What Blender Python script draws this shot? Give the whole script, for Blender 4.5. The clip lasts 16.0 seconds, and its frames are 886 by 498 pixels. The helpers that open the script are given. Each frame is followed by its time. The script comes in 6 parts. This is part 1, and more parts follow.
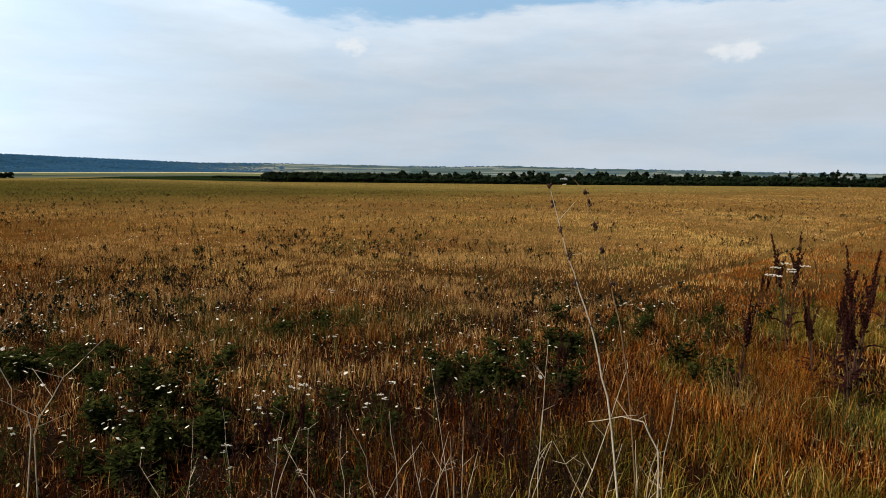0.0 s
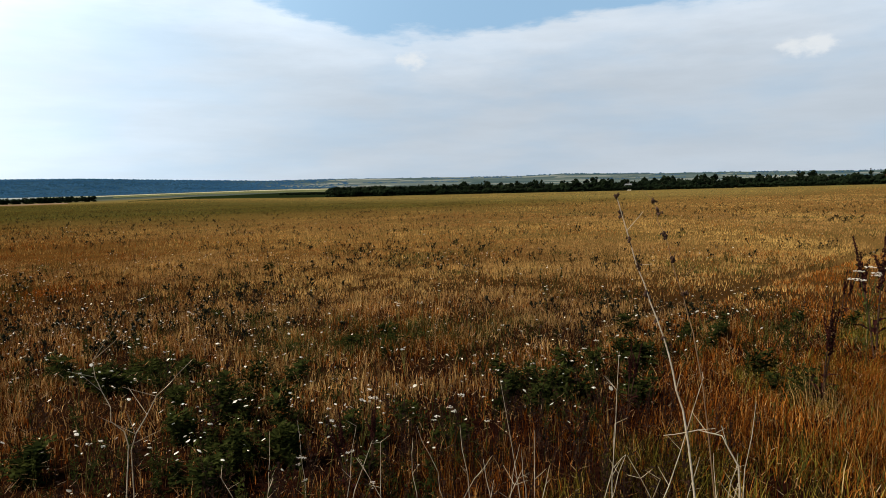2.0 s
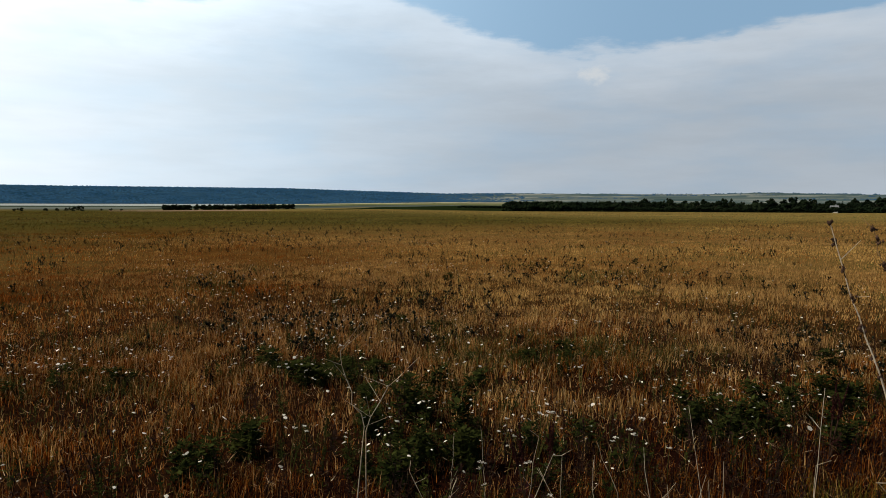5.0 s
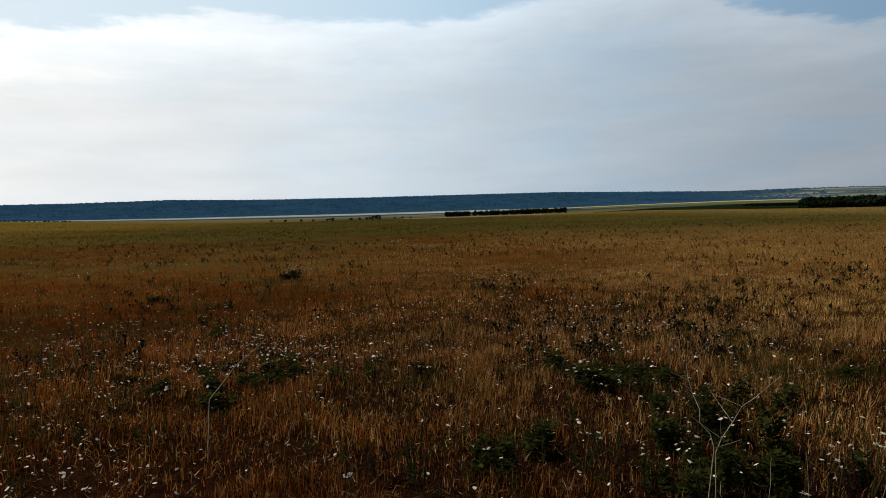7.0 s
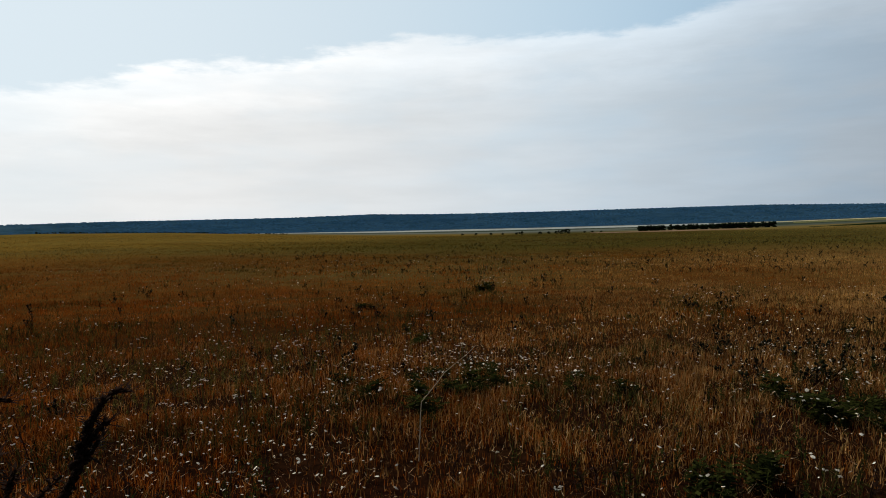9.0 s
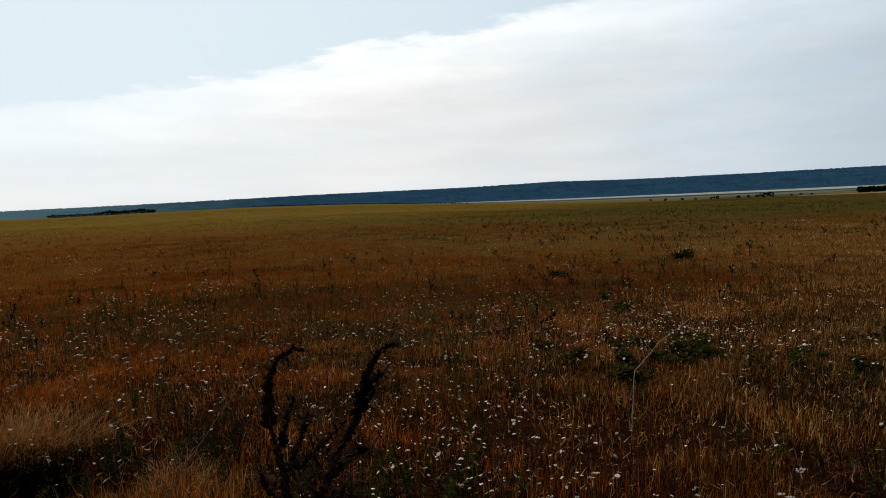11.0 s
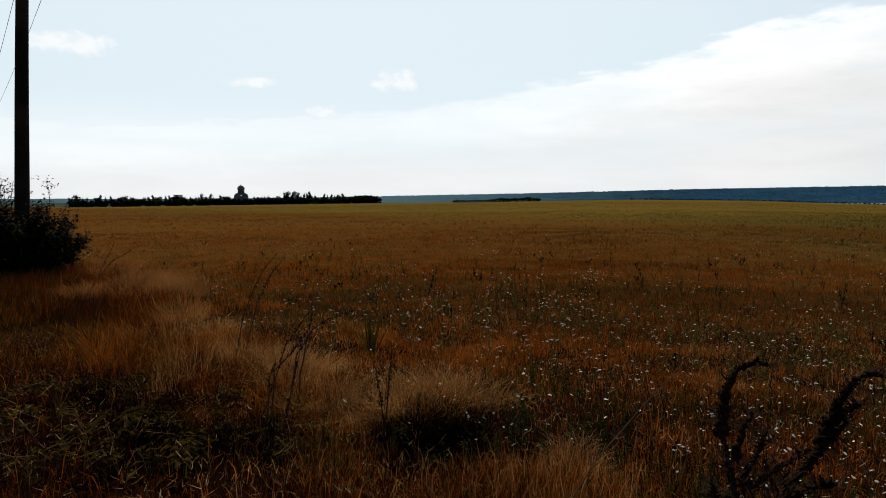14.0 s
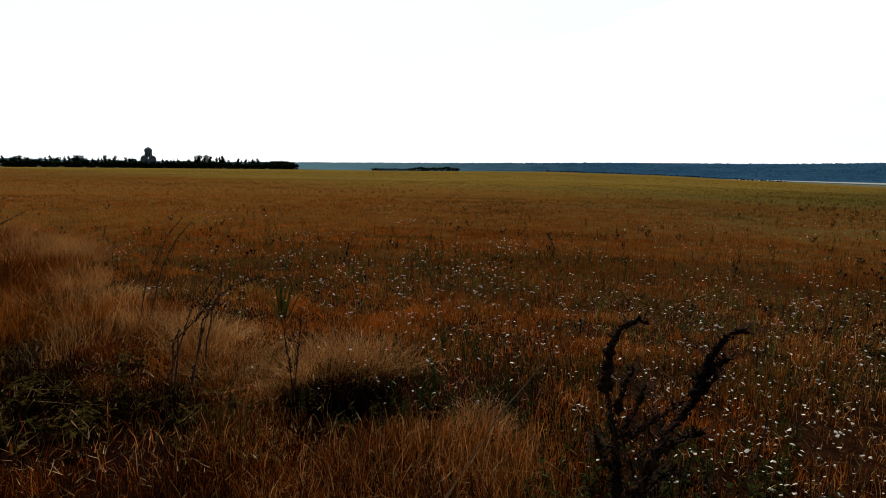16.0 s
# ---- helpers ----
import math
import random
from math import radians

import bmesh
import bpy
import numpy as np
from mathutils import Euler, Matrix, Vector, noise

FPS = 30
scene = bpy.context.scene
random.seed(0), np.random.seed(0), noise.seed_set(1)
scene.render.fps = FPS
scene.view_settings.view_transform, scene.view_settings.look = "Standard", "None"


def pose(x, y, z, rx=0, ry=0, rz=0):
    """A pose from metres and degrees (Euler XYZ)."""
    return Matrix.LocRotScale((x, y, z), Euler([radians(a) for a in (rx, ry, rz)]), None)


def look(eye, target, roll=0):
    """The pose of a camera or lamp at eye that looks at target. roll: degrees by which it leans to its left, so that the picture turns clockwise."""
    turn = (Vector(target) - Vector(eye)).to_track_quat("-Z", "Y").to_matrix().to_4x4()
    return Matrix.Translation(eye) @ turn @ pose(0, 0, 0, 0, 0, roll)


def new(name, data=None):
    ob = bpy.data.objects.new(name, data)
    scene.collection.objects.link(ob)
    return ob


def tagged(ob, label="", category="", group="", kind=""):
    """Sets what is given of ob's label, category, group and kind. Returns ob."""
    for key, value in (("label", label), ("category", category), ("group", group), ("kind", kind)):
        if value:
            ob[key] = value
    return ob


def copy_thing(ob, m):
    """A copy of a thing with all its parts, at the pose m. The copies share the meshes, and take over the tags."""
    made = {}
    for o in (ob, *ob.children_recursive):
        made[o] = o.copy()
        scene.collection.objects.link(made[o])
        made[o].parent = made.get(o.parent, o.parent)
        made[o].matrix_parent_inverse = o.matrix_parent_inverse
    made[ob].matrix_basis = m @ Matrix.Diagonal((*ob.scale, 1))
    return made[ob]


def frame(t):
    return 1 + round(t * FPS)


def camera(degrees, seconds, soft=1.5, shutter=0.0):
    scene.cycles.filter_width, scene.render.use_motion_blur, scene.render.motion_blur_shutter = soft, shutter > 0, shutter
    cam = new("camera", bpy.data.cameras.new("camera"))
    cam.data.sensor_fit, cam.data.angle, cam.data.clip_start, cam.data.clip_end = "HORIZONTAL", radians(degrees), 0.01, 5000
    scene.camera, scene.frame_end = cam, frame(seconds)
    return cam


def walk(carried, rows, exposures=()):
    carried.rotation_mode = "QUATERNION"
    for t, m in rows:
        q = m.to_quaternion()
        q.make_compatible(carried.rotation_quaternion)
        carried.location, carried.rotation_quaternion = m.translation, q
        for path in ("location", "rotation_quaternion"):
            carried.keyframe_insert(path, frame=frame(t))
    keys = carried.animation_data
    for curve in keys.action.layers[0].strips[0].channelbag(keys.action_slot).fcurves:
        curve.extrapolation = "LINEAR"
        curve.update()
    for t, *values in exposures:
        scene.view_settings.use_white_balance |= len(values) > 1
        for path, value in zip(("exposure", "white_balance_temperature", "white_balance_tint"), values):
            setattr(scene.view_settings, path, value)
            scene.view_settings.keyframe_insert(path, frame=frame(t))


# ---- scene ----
cam = camera(66.02, 16.0, 0.9)
# seconds, x, y, z, yaw, pitch, roll
ROWS = [
    (0.0, 0.000, 0.000, 1.527, -0.00, -5.83, 0.89),
    (0.5, -0.001, 0.004, 1.529, -0.28, -5.53, 0.84),
    (1.0, -0.024, -0.010, 1.529, 3.02, -5.26, 0.35),
    (1.5, -0.020, -0.011, 1.534, 4.91, -4.10, 1.41),
    (2.0, -0.011, -0.015, 1.540, 5.33, -4.93, -1.03),
    (2.5, -0.032, -0.025, 1.537, 7.24, -3.35, -0.04),
    (3.0, -0.043, -0.035, 1.551, 9.84, -3.67, 0.15),
    (5.5, -0.068, -0.134, 1.553, 24.92, -3.34, -0.27),
    (6.0, -0.108, -0.129, 1.551, 31.45, -2.93, -1.09),
    (6.5, -0.142, -0.144, 1.549, 37.35, -2.83, -0.33),
    (7.0, -0.174, -0.160, 1.559, 42.47, -3.22, -1.28),
    (7.5, -0.198, -0.180, 1.561, 45.60, -3.06, -1.52),
    (8.0, -0.219, -0.204, 1.556, 51.33, -2.41, -1.19),
    (10.5, -0.302, -0.381, 1.543, 67.41, -3.26, -2.14),
    (11.0, -0.344, -0.410, 1.535, 73.57, -3.95, -2.32),
    (11.5, -0.352, -0.422, 1.538, 77.13, -3.12, -1.80),
    (12.0, -0.351, -0.473, 1.562, 82.38, -3.52, -1.19),
    (12.5, -0.349, -0.513, 1.564, 88.25, -2.70, 0.30),
    (13.0, -0.353, -0.552, 1.564, 92.45, -3.17, 0.85),
    (13.5, -0.350, -0.593, 1.561, 99.62, -3.56, 0.51),
    (14.0, -0.340, -0.601, 1.559, 104.33, -3.92, -0.09),
    (14.5, -0.316, -0.615, 1.549, 107.65, -4.66, 0.23),
    (15.0, -0.311, -0.622, 1.542, 107.86, -6.32, -0.22),
    (15.5, -0.327, -0.592, 1.537, 104.15, -5.81, 0.92),
    (16.0, -0.338, -0.555, 1.543, 97.43, -6.46, 1.23),
]


def eye_pose(x, y, z, yaw, pitch, roll):
    return pose(x, y, z, 90 + pitch, 0, yaw) @ pose(0, 0, 0, 0, 0, roll)


EXPOSURES = [(0.0, 0.08), (1.5, 0.08), (3.0, -0.1), (5.5, -0.34), (6.5, -0.47), (7.0, -0.68), (8.2, -0.78), (11.0, -0.74), (12.5, -0.71), (14.5, -0.72), (15.0, -0.34), (15.5, -0.34), (16.0, -0.34)]
walk(cam, [(row[0], eye_pose(*row[1:])) for row in ROWS], EXPOSURES)

# ---- world, sun ----
SUN_AZ, SUN_EL = 112.0, 47.0            # degrees to the left of the first view, above the horizon


def sky_dir(az, el):
    a, e = radians(az), radians(el)
    return Vector((-math.sin(a) * math.cos(e), math.cos(a) * math.cos(e), math.sin(e)))


sun = new("sun", bpy.data.lights.new("sun", "SUN"))
sun.data.energy, sun.data.angle, sun.data.color = 5.0, radians(0.6), (1.0, 0.90, 0.74)
sun.matrix_world = look(sky_dir(SUN_AZ, SUN_EL) * 50, (0, 0, 0))

world = bpy.data.worlds.new("world")
scene.world = world
world.use_nodes = True


class Nodes:
    """Short ways to make and link the nodes of one tree."""

    def __init__(self, tree):
        self.tree = tree
        tree.nodes.clear()

    def add(self, kind, inputs=None):
        node = self.tree.nodes.new(kind)
        return self.fill(node, inputs)

    def fill(self, node, inputs):
        for key, value in (inputs or {}).items():
            if isinstance(value, bpy.types.NodeSocket):
                self.tree.links.new(value, node.inputs[key])
            else:
                node.inputs[key].default_value = value
        return node

    def math(self, op, a, b=0.0, clamp=False):
        node = self.add("ShaderNodeMath", {0: a, 1: b})
        node.operation, node.use_clamp = op, clamp
        return node.outputs[0]

    def span(self, value, a, b, c=0.0, d=1.0, smooth=True):
        node = self.add("ShaderNodeMapRange", {0: value, 1: a, 2: b, 3: c, 4: d})
        node.interpolation_type = "SMOOTHSTEP" if smooth else "LINEAR"
        return node.outputs[0]

    def mix(self, fac, a, b, blend="MIX"):
        node = self.add("ShaderNodeMix")
        node.data_type, node.blend_type = "RGBA", blend
        for key, value in ((0, fac), (6, a), (7, b)):
            if isinstance(value, bpy.types.NodeSocket):
                self.tree.links.new(value, node.inputs[key])
            else:
                node.inputs[key].default_value = value if key == 0 else (*value, 1.0)
        return node.outputs[2]

    def noise(self, vector, scale, detail=3.0, rough=0.55):
        return self.add("ShaderNodeTexNoise", {"Vector": vector, "Scale": scale, "Detail": detail, "Roughness": rough}).outputs["Fac"]

    def ramp(self, fac, stops):
        node = self.add("ShaderNodeValToRGB", {0: fac})
        band = node.color_ramp
        while len(band.elements) < len(stops):
            band.elements.new(0.5)
        for element, (place, colour) in zip(band.elements, stops):
            element.position, element.color = place, (*colour, 1.0)
        return node.outputs[0]

    def curve(self, value, points):
        node = self.add("ShaderNodeFloatCurve", {"Value": value})
        line = node.mapping.curves[0]
        while len(line.points) < len(points):
            line.points.new(0.5, 0.5)
        for point, place in zip(line.points, points):
            point.location = place
        node.mapping.update()
        return node.outputs[0]


# The sky: clear air with a broad bank of thin cloud over the horizon and a few small puffs.
n = Nodes(world.node_tree)
way = n.add("ShaderNodeTexCoord").outputs["Generated"]
xyz = n.add("ShaderNodeSeparateXYZ", {0: way}).outputs
azim = n.math("MULTIPLY", n.math("ARCTAN2", n.math("MULTIPLY", xyz[0], -1.0), xyz[1]), 180 / math.pi)
elev = n.math("MULTIPLY", n.math("ARCSINE", xyz[2]), 180 / math.pi)
air_node = n.add("ShaderNodeTexSky")
air_node.sky_type, air_node.sun_disc, air_node.dust_density = "NISHITA", False, 2.0
air_node.sun_elevation, air_node.sun_rotation = radians(SUN_EL), radians(-SUN_AZ)
air = air_node.outputs[0]
flat = n.add("ShaderNodeCombineXYZ", {0: n.math("MULTIPLY", azim, 0.045), 1: n.math("MULTIPLY", elev, 0.16), 2: 0.0}).outputs[0]
wisp = n.noise(flat, 1.3, 5.0, 0.55)
fine = n.noise(flat, 1.9, 5.0, 0.5)
# upper edge of the cloud bank, in degrees, along the azimuth from -60 to 160
edge = n.curve(n.span(azim, -60.0, 160.0, 0.0, 1.0, False), [
    (0.0, 0.60), (0.15, 0.66), (0.236, 0.70), (0.30, 0.63), (0.341, 0.69), (0.386, 0.82), (0.414, 0.87), (0.464, 0.80), (0.55, 0.75), (0.614, 0.66), (0.686, 0.51), (0.727, 0.43), (0.80, 0.36), (1.0, 0.30)])
edge = n.math("MULTIPLY", edge, 20.0)
edge = n.math("ADD", edge, n.math("MULTIPLY", n.math("SUBTRACT", wisp, 0.5), 4.5))
edge = n.math("ADD", edge, n.math("MULTIPLY", n.math("SUBTRACT", n.noise(flat, 7.0, 5.0, 0.6), 0.5), 2.2))
over = n.math("SUBTRACT", edge, elev)
bank = n.math("MULTIPLY", n.span(azim, 78.0, 108.0, 1.0, 0.4), n.math("MULTIPLY", n.span(over, -0.35, 0.7), n.span(fine, 0.3, 0.6, 0.68, 1.0)))
PUFFS = [(7.6, 10.6, 1.4, 0.8), (-22.4, 10.0, 2.0, 0.85), (108.2, 9.9, 2.0, 0.85), (114.3, 7.5, 1.3, 0.6), (132.7, 11.4, 3.2, 0.9), (119.8, 9.5, 1.9, 0.45)]
puff = 0.0
even = n.add("ShaderNodeCombineXYZ", {0: n.math("MULTIPLY", azim, 0.11), 1: n.math("MULTIPLY", elev, 0.16), 2: 0.0}).outputs[0]
for az, el, wide, high in PUFFS:
    dx = n.math("DIVIDE", n.math("SUBTRACT", azim, az), wide)
    dy = n.math("DIVIDE", n.math("SUBTRACT", elev, el), high)
    far = n.math("ADD", n.math("MULTIPLY", dx, dx), n.math("MULTIPLY", dy, dy))
    far = n.math("ADD", far, n.math("MULTIPLY", n.math("SUBTRACT", n.noise(even, 6.0, 5.0, 0.6), 0.5), 4.0))
    puff = n.math("MAXIMUM", n.span(far, -0.2, 1.3, 0.75, 0.0), puff)
sun_dot = n.add("ShaderNodeVectorMath", {0: way, 1: sky_dir(SUN_AZ, 14.0)})
sun_dot.operation = "DOT_PRODUCT"
sun_way = sun_dot.outputs["Value"]
glow = n.math("POWER", n.span(sun_way, -0.5, 1.0), 1.75)
haze = n.mix(glow, (9.0, 9.9, 10.9), (25.0, 24.7, 24.2))
side = n.math("MULTIPLY", glow, n.math("SUBTRACT", 1.0, glow))
mid_sky = n.math("MULTIPLY", n.math("MULTIPLY", side, n.math("SUBTRACT", 1.0, glow)), 6.75, True)
haze = n.mix(mid_sky, haze, n.mix(1.0, haze, (1.0, 1.10, 1.18), "MULTIPLY"))
streaks = n.span(n.noise(n.add("ShaderNodeMapping", {0: flat, 3: (1.0, 1.7, 1.0)}).outputs[0], 1.5, 6.0, 0.6), 0.3, 0.7, 0.95, 1.05)
rim = n.math("MULTIPLY", n.span(over, 0.0, 6.0, 1.3, 1.0), streaks)
haze = n.mix(1.0, haze, n.add("ShaderNodeCombineXYZ", {0: rim, 1: rim, 2: rim}).outputs[0], "MULTIPLY")
blue = n.mix(glow, (5.6, 9.1, 12.9), (22.8, 26.0, 28.0))
blue = n.mix(mid_sky, blue, n.mix(1.0, blue, (1.10, 1.18, 1.22), "MULTIPLY"))
clear = n.mix(0.88, air, blue)
low = n.span(elev, 0.0, 9.0, 0.75, 0.0)
body = n.mix(n.math("MAXIMUM", n.math("MULTIPLY", bank, 0.9), low), clear, haze)
white = n.mix(glow, (13.2, 13.7, 14.0), (28.0, 28.0, 28.0))
body = n.mix(n.math("MULTIPLY", puff, n.span(elev, 1.0, 4.0)), body, white)
high = n.span(elev, 22.0, 42.0)
body = n.mix(high, body, n.mix(1.0, air, (0.3, 0.3, 0.3), "MULTIPLY"))
back = n.add("ShaderNodeBackground", {"Color": body, "Strength": 0.06})
n.add("ShaderNodeOutputWorld", {0: back.outputs[0]})

# ---- the lie of the land ----
# the verge and the pole line run along ALONG; ACROSS points from it into the field
ALONG, ACROSS = np.array((0.6428, 0.7660)), np.array((-0.7660, 0.6428))
EYE_Z = 1.55
AZ_EDGE = [-180, -60, -32, -27, -10, 14, 18, 26, 33, 42, 55, 64, 72, 80, 89, 96, 103, 111, 132, 150, 180]
EL_EDGE = [-0.1, -0.1, -0.10, -0.14, -0.30, -0.42, -0.40, -0.32, -0.50, -0.62, -0.64, -0.50, -0.22, 0.08, 0.2, 0.08, 0.0, -0.08, -0.33, -0.3, -0.1]
R_EDGE = [400, 350, 330, 330, 330, 340, 350, 380, 400, 420, 420, 420, 420, 420, 420, 420, 480, 560, 600, 600, 400]
AZ_RIDGE = [-180, -60, -28, -19, -10, -5, -1, 9, 13, 17, 19.5, 25, 33, 41, 50, 58, 64, 71, 78, 85, 97, 110, 125, 150, 180]
EL_RIDGE = [0.8, 0.8, 0.85, 0.99, 1.07, 1.17, 1.05, 1.05, 1.07, 1.03, 0.97, 1.1, 1.28, 1.26, 1.20, 1.17, 1.26, 1.09, 1.03, 0.96, 0.71, 0.48, 0.30, 0.3, 0.8]
AZ_BASE = [-180, -40, 10, 20, 32, 50, 64, 74, 100, 180]
EL_BASE = [0.2, 0.3, 0.36, 0.3, 0.04, -0.09, -0.13, -0.12, -0.05, 0.1]


def smooth(x, a, b):
    s = np.clip((np.asarray(x, float) - a) / (b - a), 0, 1)
    return s * s * (3 - 2 * s)


def hashed(i, j, seed):
    k = (i.astype(np.int64) * 374761393 + j.astype(np.int64) * 668265263 + seed * 974711) & 0x7FFFFFFF
    k = ((k ^ (k >> 13)) * 1274126177) & 0x7FFFFFFF
    return ((k ^ (k >> 16)) & 0xFFFF) / 65535.0


def patch(x, y, size, seed):
    """Smooth noise from 0 to 1 with patches of that size, two octaves."""
    total = 0.0
    for octave, weight in ((1.0, 0.68), (0.43, 0.32)):
        px, py = np.asarray(x, float) / (size * octave) + 1000.3, np.asarray(y, float) / (size * octave) + 1000.7
        i, j = np.floor(px), np.floor(py)
        a, b = px - i, py - j
        a, b = a * a * (3 - 2 * a), b * b * (3 - 2 * b)
        s = seed + int(octave * 100)
        low_side = hashed(i, j, s) * (1 - a) + hashed(i + 1, j, s) * a
        high_side = hashed(i, j + 1, s) * (1 - a) + hashed(i + 1, j + 1, s) * a
        total = total + weight * (low_side * (1 - b) + high_side * b)
    return total


def height(x, y):
    """The ground's height in metres."""
    x, y = np.asarray(x, float), np.asarray(y, float)
    r, az = np.hypot(x, y) + 1e-6, np.degrees(np.arctan2(-x, y))
    edge_r, edge_el = np.interp(az, AZ_EDGE, R_EDGE), np.interp(az, AZ_EDGE, EL_EDGE)
    base_el, ridge_el = np.interp(az, AZ_BASE, EL_BASE), np.interp(az, AZ_RIDGE, EL_RIDGE)
    rise = np.clip((r - 30) / (edge_r - 30), 0, 1) ** 1.3
    near = (EYE_Z + edge_r * np.tan(np.radians(edge_el))) * rise
    near = near + 0.07 * (patch(x, y, 2.3, 3) - 0.5) + 0.10 * (patch(x, y, 9.0, 4) - 0.5) * smooth(r, 2, 12)
    v = x * ACROSS[0] + y * ACROSS[1]
    near = near - 0.10 * np.exp(-((v - 4.2) / 0.22) ** 2) * smooth(r, 6, 9)
    el = edge_el + (base_el - edge_el) * np.clip((r - edge_r) / (1900 - edge_r), 0, 1)
    el = el - 0.05 * np.sin(np.clip((r - edge_r) / 300, 0, 1) * math.pi)
    el = el + (ridge_el - base_el) * smooth(r, 1900, 2600)
    far = EYE_Z + np.minimum(r, 2600) * np.tan(np.radians(el))
    return np.where(r < edge_r, near, far)


def along(u, v):
    """The place u metres along the verge and v metres into the field."""
    return ALONG * u + ACROSS * v


# ---- materials ----
def finish(n, colour, rough=0.8, bump=None, depth=0.3, thin=0.0, metal=0.0, distance=0.01, gloss=0.02, upward=0.0):
    shader = n.add("ShaderNodeBsdfPrincipled", {"Base Color": colour if isinstance(colour, bpy.types.NodeSocket) else (*colour, 1.0), "Roughness": rough, "Metallic": metal})
    shader.inputs["Specular IOR Level"].default_value = gloss
    if bump is not None:
        lump = n.add("ShaderNodeBump", {"Height": bump, "Strength": depth, "Distance": distance})
        n.tree.links.new(lump.outputs[0], shader.inputs["Normal"])
    out = shader.outputs[0]
    if upward:
        # the round, fibrous stems of a sward scatter light much as level ground does
        face = n.add("ShaderNodeVectorMath", {0: n.add("ShaderNodeNewGeometry").outputs["Normal"], 1: (1.0 - upward,) * 3, 2: (0.0, 0.0, upward)})
        face.operation = "MULTIPLY_ADD"
        unit = n.add("ShaderNodeVectorMath", {0: face.outputs[0]})
        unit.operation = "NORMALIZE"
        n.tree.links.new(unit.outputs[0], shader.inputs["Normal"])
    if thin:
        veil = n.add("ShaderNodeBsdfTranslucent")
        n.tree.links.new(n.mix(1.0, colour, (1.0, 0.56, 0.24), "MULTIPLY"), veil.inputs[0])
        out = n.add("ShaderNodeMixShader", {0: thin, 1: out, 2: veil.outputs[0]}).outputs[0]
    n.add("ShaderNodeOutputMaterial", {0: out})


def started(name):
    mat = bpy.data.materials.new(name)
    mat.use_nodes = True
    n = Nodes(mat.node_tree)
    geo = n.add("ShaderNodeNewGeometry")
    return mat, n, geo.outputs["Position"], geo.outputs["Random Per Island"]


def into_field(n, place):
    """Metres into the field from the verge, wavering a little."""
    node = n.add("ShaderNodeVectorMath", {0: place, 1: (ACROSS[0], ACROSS[1], 0.0)})
    node.operation = "DOT_PRODUCT"
    return n.math("ADD", node.outputs["Value"], n.math("MULTIPLY", n.math("SUBTRACT", n.noise(place, 0.06, 3.0), 0.5), 22.0))


def blade_material(name, stops, thin=0.08, olive=None, gloss=0.0):
    """Dry or green blades: a colour for each blade, patches over the ground, paler tips."""
    mat, n, place, chance = started(name)
    colour = n.ramp(chance, stops)
    span_out = n.add("ShaderNodeVectorMath", {0: place})
    span_out.operation = "LENGTH"
    blend_in = stops[len(stops) // 2][1]
    colour = n.mix(n.span(span_out.outputs["Value"], 4.0, 18.0, 0.0, 0.82), colour, blend_in)
    if olive:
        inward = into_field(n, place)
        south = n.add("ShaderNodeVectorMath", {0: place, 1: (-ALONG[0], -ALONG[1], 0.0)})
        south.operation = "DOT_PRODUCT"
        # redder to the south: the backlit look is put into the blade colour
        colour = n.mix(n.span(south.outputs["Value"], -3.0, 9.0, 0.0, 0.55), colour, (0.31, 0.115, 0.018))
        tone = n.mix(n.span(south.outputs["Value"], 6.0, 60.0), olive, (0.34, 0.240, 0.050))
        tone = n.mix(n.span(south.outputs["Value"], -115.0, -38.0), (0.30, 0.205, 0.058), tone)
        colour = n.mix(n.span(inward, 21.0, 54.0, 0.0, 0.88), colour, tone)
        # green regrowth in long streaks along the drill rows
        rows = n.noise(n.add("ShaderNodeMapping", {0: place, 2: (0.0, 0.0, -0.87), 3: (0.035, 0.14, 0.0)}).outputs[0], 1.0, 5.0, 0.7)
        colour = n.mix(n.math("MULTIPLY", n.math("MULTIPLY", n.span(rows, 0.48, 0.64, 0.0, 0.72), n.span(south.outputs["Value"], -26.0, 0.0, 0.42, 1.0)), n.span(inward, 8.0, 26.0)), colour, (0.062, 0.075, 0.018))
    shade = n.span(n.noise(place, 2.3, 3.0), 0.25, 0.75, 0.6, 1.25)
    broad = n.noise(n.add("ShaderNodeMapping", {0: place, 2: (0.0, 0.0, -0.87), 3: (0.16, 0.05, 0.0)}).outputs[0], 1.0, 5.0, 0.65)
    shade = n.math("MULTIPLY", shade, n.span(broad, 0.32, 0.68, 0.70, 1.30))
    bright = n.add("ShaderNodeCombineXYZ", {0: shade, 1: n.math("MULTIPLY", shade, n.span(broad, 0.3, 0.7, 0.93, 1.05)), 2: shade}).outputs[0]
    colour = n.mix(1.0, colour, bright, "MULTIPLY")
    finish(n, colour, 0.75, thin=thin, gloss=gloss, upward=0.4)
    return mat


